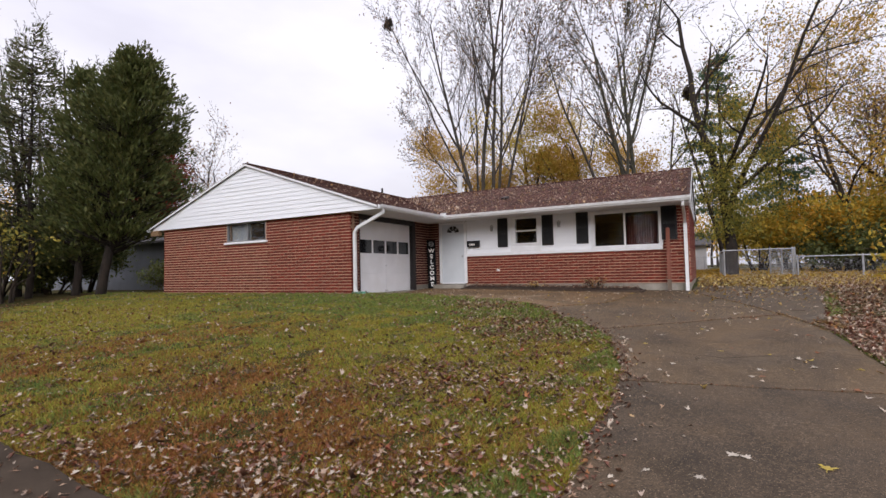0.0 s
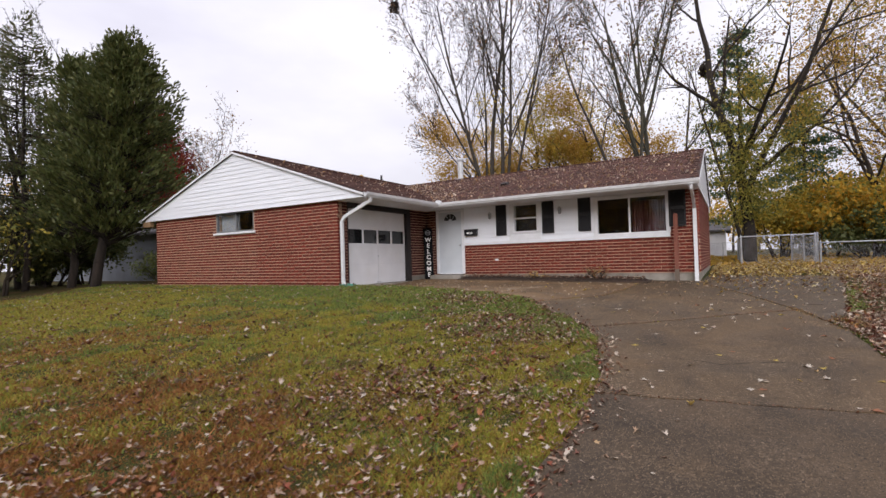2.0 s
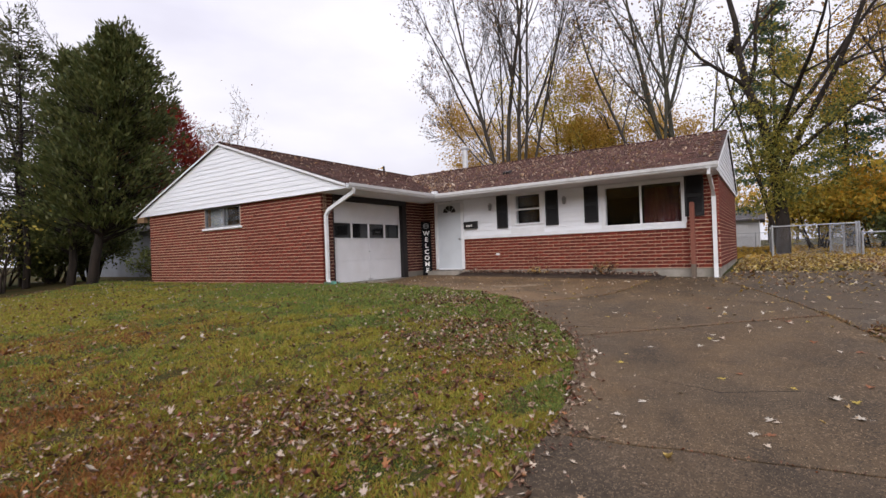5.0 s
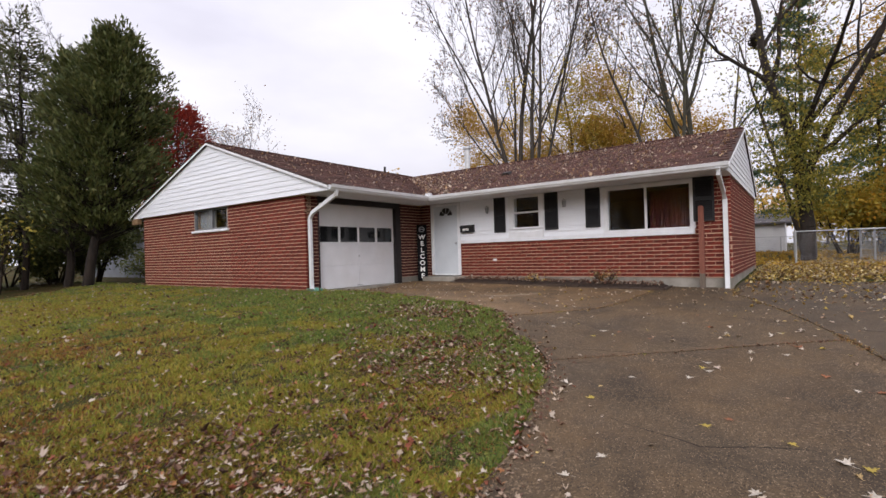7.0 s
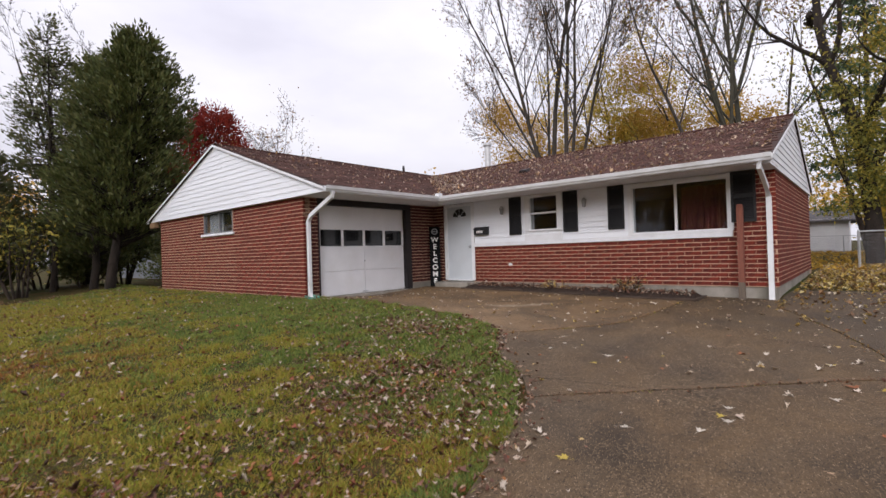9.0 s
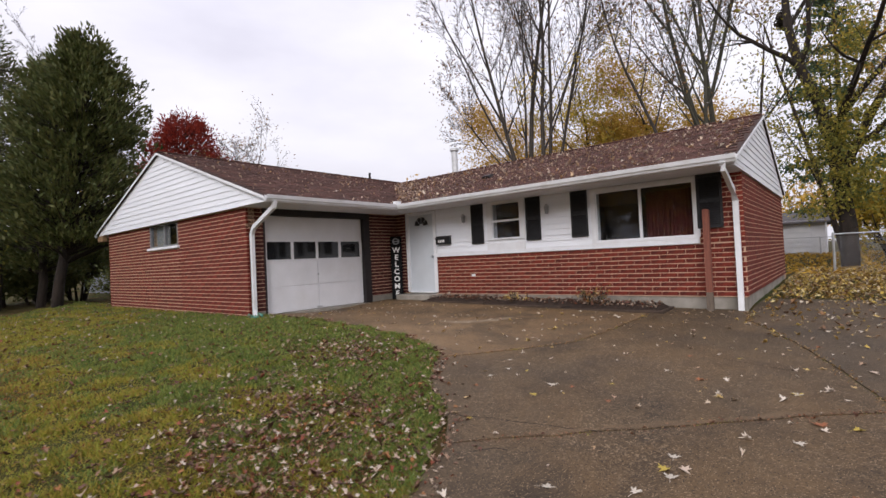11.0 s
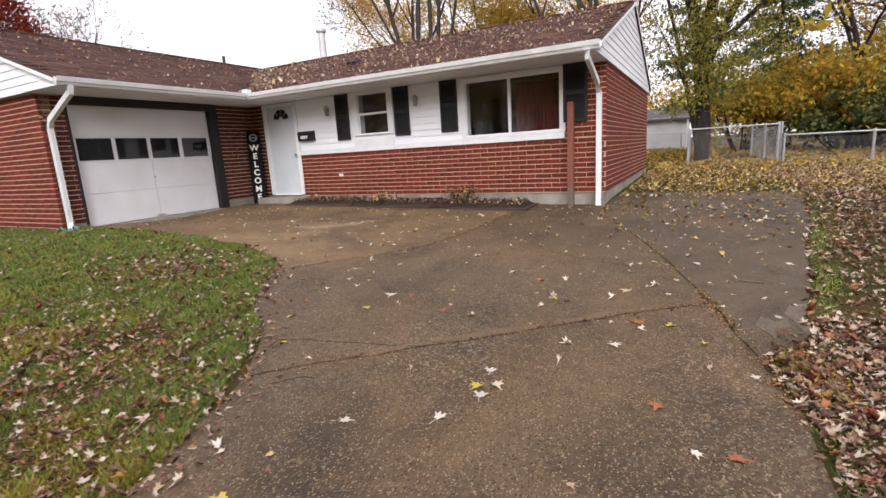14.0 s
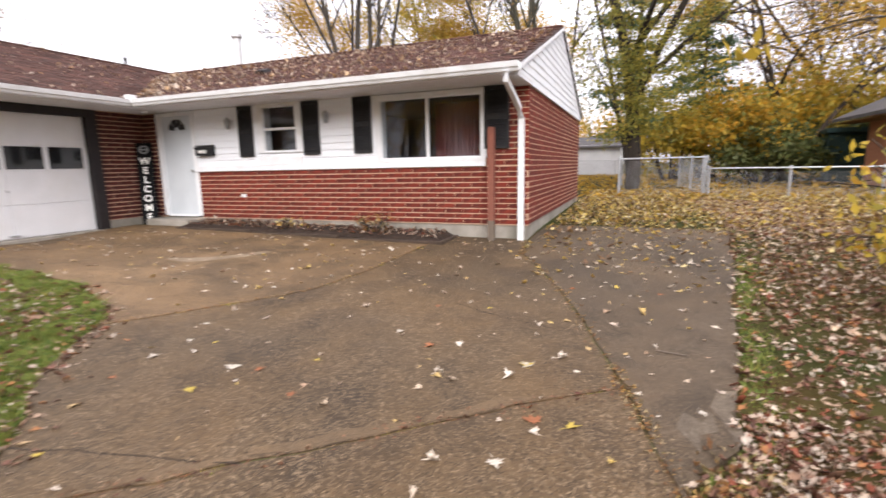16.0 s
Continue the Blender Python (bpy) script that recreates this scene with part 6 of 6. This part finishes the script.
leaf_litter("street_leaves", lay_z(x, y, 0.016), L_FALLEN, 0.042, 215, "pale and brown leaves gathered at the edge of the street", tilt=0.25)
x = drive_left(y0 := rl.uniform(2.5, 11, 900)) + rl.exponential(0.10, 900)
leaf_litter("edge_leaves", lay_z(x, y0, 0.014), L_FALLEN, 0.036, 204, "brown leaves gathered along the drive's edge")
y0 = rl.uniform(0.5, 22, 26000)
x = drive_right(y0) - 0.04 + np.abs(rl.normal(0, 1.6, 26000))
den = (0.55 + 0.45 * ease(0.1, 0.5, x - drive_right(y0))) * (0.15 + 0.85 * ease(1.0, 5.0, y0))
keep = (rl.rand(26000) < den) & ~((x > 9.1) & (y0 > 22.8))
half = np.arange(int(keep.sum())) % 6 == 0
bank = lay_z(x[keep], y0[keep], 0.02)
y1 = rl.uniform(4.5, 10.4, 7000)
x1 = drive_right(y1) + 0.03 + np.abs(rl.normal(0, 0.55, 7000))
leaf_litter("bank_leaves", lay_z(x1, y1, 0.012), L_FALLEN, 0.036, 213, "brown leaves packed along the edge of the drive", tilt=0.35)
x1, y1 = rl.normal(1.86, 0.10, 380), rl.normal(9.55, 0.20, 380)
leaf_litter("bank_leaves", lay_z(x1, y1, 0.018), L_RUST, 0.034, 214, "rusty leaves heaped where the drive narrows", tilt=0.4)
leaf_litter("bank_leaves", bank[half], L_ROOFLEAF, 0.038, 211, "pale tan leaves lying on the bank beside the drive", tilt=0.3)
leaf_litter("bank_leaves", bank[~half], L_FALLEN, 0.038, 205, "thick brown leaf litter on the bank beside the drive", tilt=0.3)
x, y = rl.uniform(-0.1, 9.0, 34000), rl.uniform(12.5, 27.0, 34000)
keep = (rl.rand(34000) < 0.03 + 0.12 * ease(13, 15, y) + 0.85 * ease(15.3, 18, y)) & ~((x > 9.1) & (y > 23.0))
leaf_litter("yard_leaves", lay_z(x[keep], y[keep], 0.018), L_GOLDFALL, 0.050, 206, "golden leaves covering the side yard")
x, y = rl.uniform(-5, 16, 9000), rl.uniform(23, 48, 9000)
leaf_litter("back_yard_leaves", lay_z(x, y, 0.02), L_OCHRE, 0.10, 207, "ochre leaves over the back yard")
x, y = rl.uniform(-6.8, -1.5, 950), rl.uniform(14.30, 14.95, 950)
leaf_litter("bed_leaves", lay_z(x, y, 0.105), L_FALLEN, 0.038, 208, "brown and pale leaves lying on the mulch", tilt=0.5)
x, y = rl.uniform(-12, -0.2, 6500), rl.uniform(14.05, 18.0, 6500)
ok = (eave_z + main_slope * (y - 14.02)) > (wing_ridge_z - wing_slope * np.abs(x - wing_ridge_x)) + 0.02
valley = np.exp(-((x + 7.42 + (y - 14.02)) / 1.1) ** 2)
keep = ok & (rl.rand(6500) < 0.36 + 0.6 * valley)
leaf_litter("roof_leaves", np.stack([x[keep], y[keep], eave_z + main_slope * (y[keep] - 14.02) + 0.014], -1), L_ROOFLEAF, 0.050, 209, "pale leaves stuck on the shingles", roof, tilt=0.45)
x, y = rl.uniform(-12.5, -7.5, 1500), rl.uniform(10.5, 17.5, 1500)
ok = (wing_ridge_z - wing_slope * np.abs(x - wing_ridge_x)) > (eave_z + main_slope * (y - 14.02)) + 0.02
keep = ok & (rl.rand(1500) < 0.16)
leaf_litter("roof_leaves", np.stack([x[keep], y[keep], wing_ridge_z - wing_slope * np.abs(x[keep] - wing_ridge_x) + 0.014], -1), L_ROOFLEAF, 0.050, 210, "pale leaves stuck on the shingles", roof, tilt=0.45)


# single leaves and a stick lying on the concrete
one = {}
for nm, tone in (("yellow", (0.46, 0.34, 0.06)), ("orange", (0.28, 0.10, 0.04)), ("pale", (0.52, 0.46, 0.38))):
    one[nm] = material(nm + "_leaf", tone, tuple(v * 0.7 for v in tone), scale=40, fine=200, rough=0.7, bump=0.2, vary=0.15)
lr = random.Random(77)
for i in range(72):
    y = lr.uniform(3.2, 14.0)
    x = lr.uniform(float(drive_left(y)) + 0.25, float(drive_right(y)) - 0.1)
    if y > 10.3 and x < -4.5:
        continue
    nm = lr.choice(["pale", "pale", "yellow", "orange"])
    s = lr.uniform(0.045, 0.085)
    bm = bmesh.new()
    c = bm.verts.new((0, 0, 0.06 * s))
    curl = lr.uniform(0.05, 0.45)
    nar = lr.uniform(0.55, 1.0)
    rim = [bm.verts.new((u * s * nar * lr.uniform(0.8, 1.2), v * s * lr.uniform(0.85, 1.12), 0.003 + curl * s * abs(u) ** 1.5)) for u, v in LOBES]
    for a, b in zip(rim, rim[1:] + rim[:1]):
        bm.faces.new((a, b, c))
    st = [bm.verts.new((dx * s, -0.55 * s - dy * s, 0.004)) for dx, dy in ((-0.03, 0), (0.03, 0), (0.10, 0.5), (0.05, 0.5))]
    bm.faces.new(st)
    lf = part("fallen_leaf", bm, one[nm], None)
    lf.matrix_basis = pose(x, y, gz(x, y) + 0.016, 0, 0, lr.uniform(0, 360))
    tagged(lf, {"pale": "pale dry maple leaf lying on the concrete", "yellow": "yellow maple leaf lying on the concrete", "orange": "orange-brown leaf lying flat on the concrete"}[nm], "leaf", "single leaves on the driveway")
stick = part("stick", tube([(1.53, 11.14, gz(1.5, 11.1) + 0.024), (1.62, 11.11, gz(1.6, 11.1) + 0.027), (1.74, 11.10, gz(1.7, 11.1) + 0.024)], [0.005, 0.007, 0.004], 7), M_POSTBASE)
tagged(stick, "short brown stick lying on the driveway", "stick")


def grass(name, x, y, mat, h, seed, label):
    """Blades of one triangle each, leaning by chance."""
    r = np.random.RandomState(seed)
    n = len(x)
    z = ground_z(x, y) - 0.015
    a = r.uniform(0, math.tau, n)
    hh = h * r.uniform(0.45, 1.5, n) * (0.45 + 1.15 * clump(x, y, 9.0, 35))
    w = 0.0070 * r.uniform(0.6, 1.6, n)
    lx, ly = r.normal(0, 0.55, n) * hh, r.normal(0, 0.55, n) * hh
    v = np.stack([np.stack([x - np.cos(a) * w, y - np.sin(a) * w, z], -1), np.stack([x + np.cos(a) * w, y + np.sin(a) * w, z], -1), np.stack([x + lx, y + ly, z + hh], -1)], 1).reshape(-1, 3)
    return tagged(fast(name, v, np.arange(n * 3).reshape(-1, 3), mat), label, "grass", kind="stuff")


N = 1150000
y = 1.7 + 9.3 * rl.rand(N) ** 1.25
x = drive_left(y) + 0.03 - 17.5 * rl.rand(N) ** 1.8
green = clump(x, y, 0.55, 9) * 0.55 + 0.55 * ease(5.5, 9.8, y) + 0.62 * np.exp(-((x - drive_left(y)) / 0.9) ** 2) - 0.20
dry = 1.0 * np.exp(-((x + 3.6) / 2.2) ** 2 - ((y - 3.9) / 1.3) ** 2) * (0.25 + 0.75 * clump(x, y, 4.0, 38)) + 0.80 * ease(0.40, 0.85, clump(x, y, 0.75, 14)) * (0.35 + 0.65 * clump(x, y, 5.0, 31)) * (1 - ease(4.5, 8.0, y)) * ease(0, 1, (-0.9 - x) / 2.0) + 0.22 * ease(0.5, 0.9, clump(x, y, 0.9, 15)) * (1 - ease(8, 10, y))
lawn = on_lawn(x, y) & (rl.rand(N) < 0.34 + 0.66 * ease(0.15, 0.65, clump(x, y, 13.0, 41)) * (0.5 + 0.5 * ease(0.2, 0.6, clump(x, y, 31.0, 42))))
is_dry = rl.rand(N) < np.clip(dry, 0, 0.9)
pick = 0.35 * rl.rand(N) + 0.65 * clump(x, y, 5.0, 33) < np.clip(green, 0.06, 0.95)
sets = ((lawn & is_dry, "dry_grass", L_DRY, 0.030, "dry orange-brown patches of grass"), (lawn & ~is_dry & ~pick, "lawn_grass", L_LAWN, 0.034, "thin yellowing autumn lawn grass"), (lawn & ~is_dry & pick, "green_grass", L_GREENGRASS, 0.038, "fresh green lawn grass"))
for i, (m, nm, mt, hh, lb) in enumerate(sets):
    grass(nm, x[m], y[m], mt, hh, 221 + i, lb)
y = rl.uniform(6.0, 14.5, 3600)
x = drive_right(y) + np.abs(rl.normal(0, 0.13, 3600)) + 0.02
grass("edge_grass", x, y, L_GREENGRASS, 0.034, 223, "tufts of green grass along the drive")
cx, cy = [], []
for line, amount in ((C1, 1300), (C3, 900), (C2, 260)):
    for (ax, ay), (bx_, by_) in zip(line, line[1:]):
        t = rl.rand(amount // 2)
        c = clump(ax + (bx_ - ax) * t, ay + (by_ - ay) * t, 5.0, 12) > 0.58
        cx.append((ax + (bx_ - ax) * t + rl.normal(0, 0.018, amount // 2))[c])
        cy.append((ay + (by_ - ay) * t + rl.normal(0, 0.018, amount // 2))[c])
tx, ty = np.concatenate(cx), np.concatenate(cy)
for i, (line, amount, width) in enumerate(((C3, 900, 0.035), (C5, 300, 0.04), (C1, 420, 0.035), (C2, 420, 0.04), (C4, 120, 0.03))):
    ends = np.array(line)
    t = rl.rand(amount) * (len(line) - 1)
    px = np.interp(t, np.arange(len(line)), ends[:, 0]) + rl.normal(0, width, amount)
    py = np.interp(t, np.arange(len(line)), ends[:, 1]) + rl.normal(0, width, amount)
    leaf_litter("crack_debris", lay_z(px, py, 0.015), L_MATTED if i > 2 else L_RUST, 0.014, 230 + i, "brown leaf crumbs and dirt along a driveway crack", tilt=0.3)
grass("crack_grass", tx, ty, L_LAWN, 0.022, 224, "grass and moss in the driveway cracks")
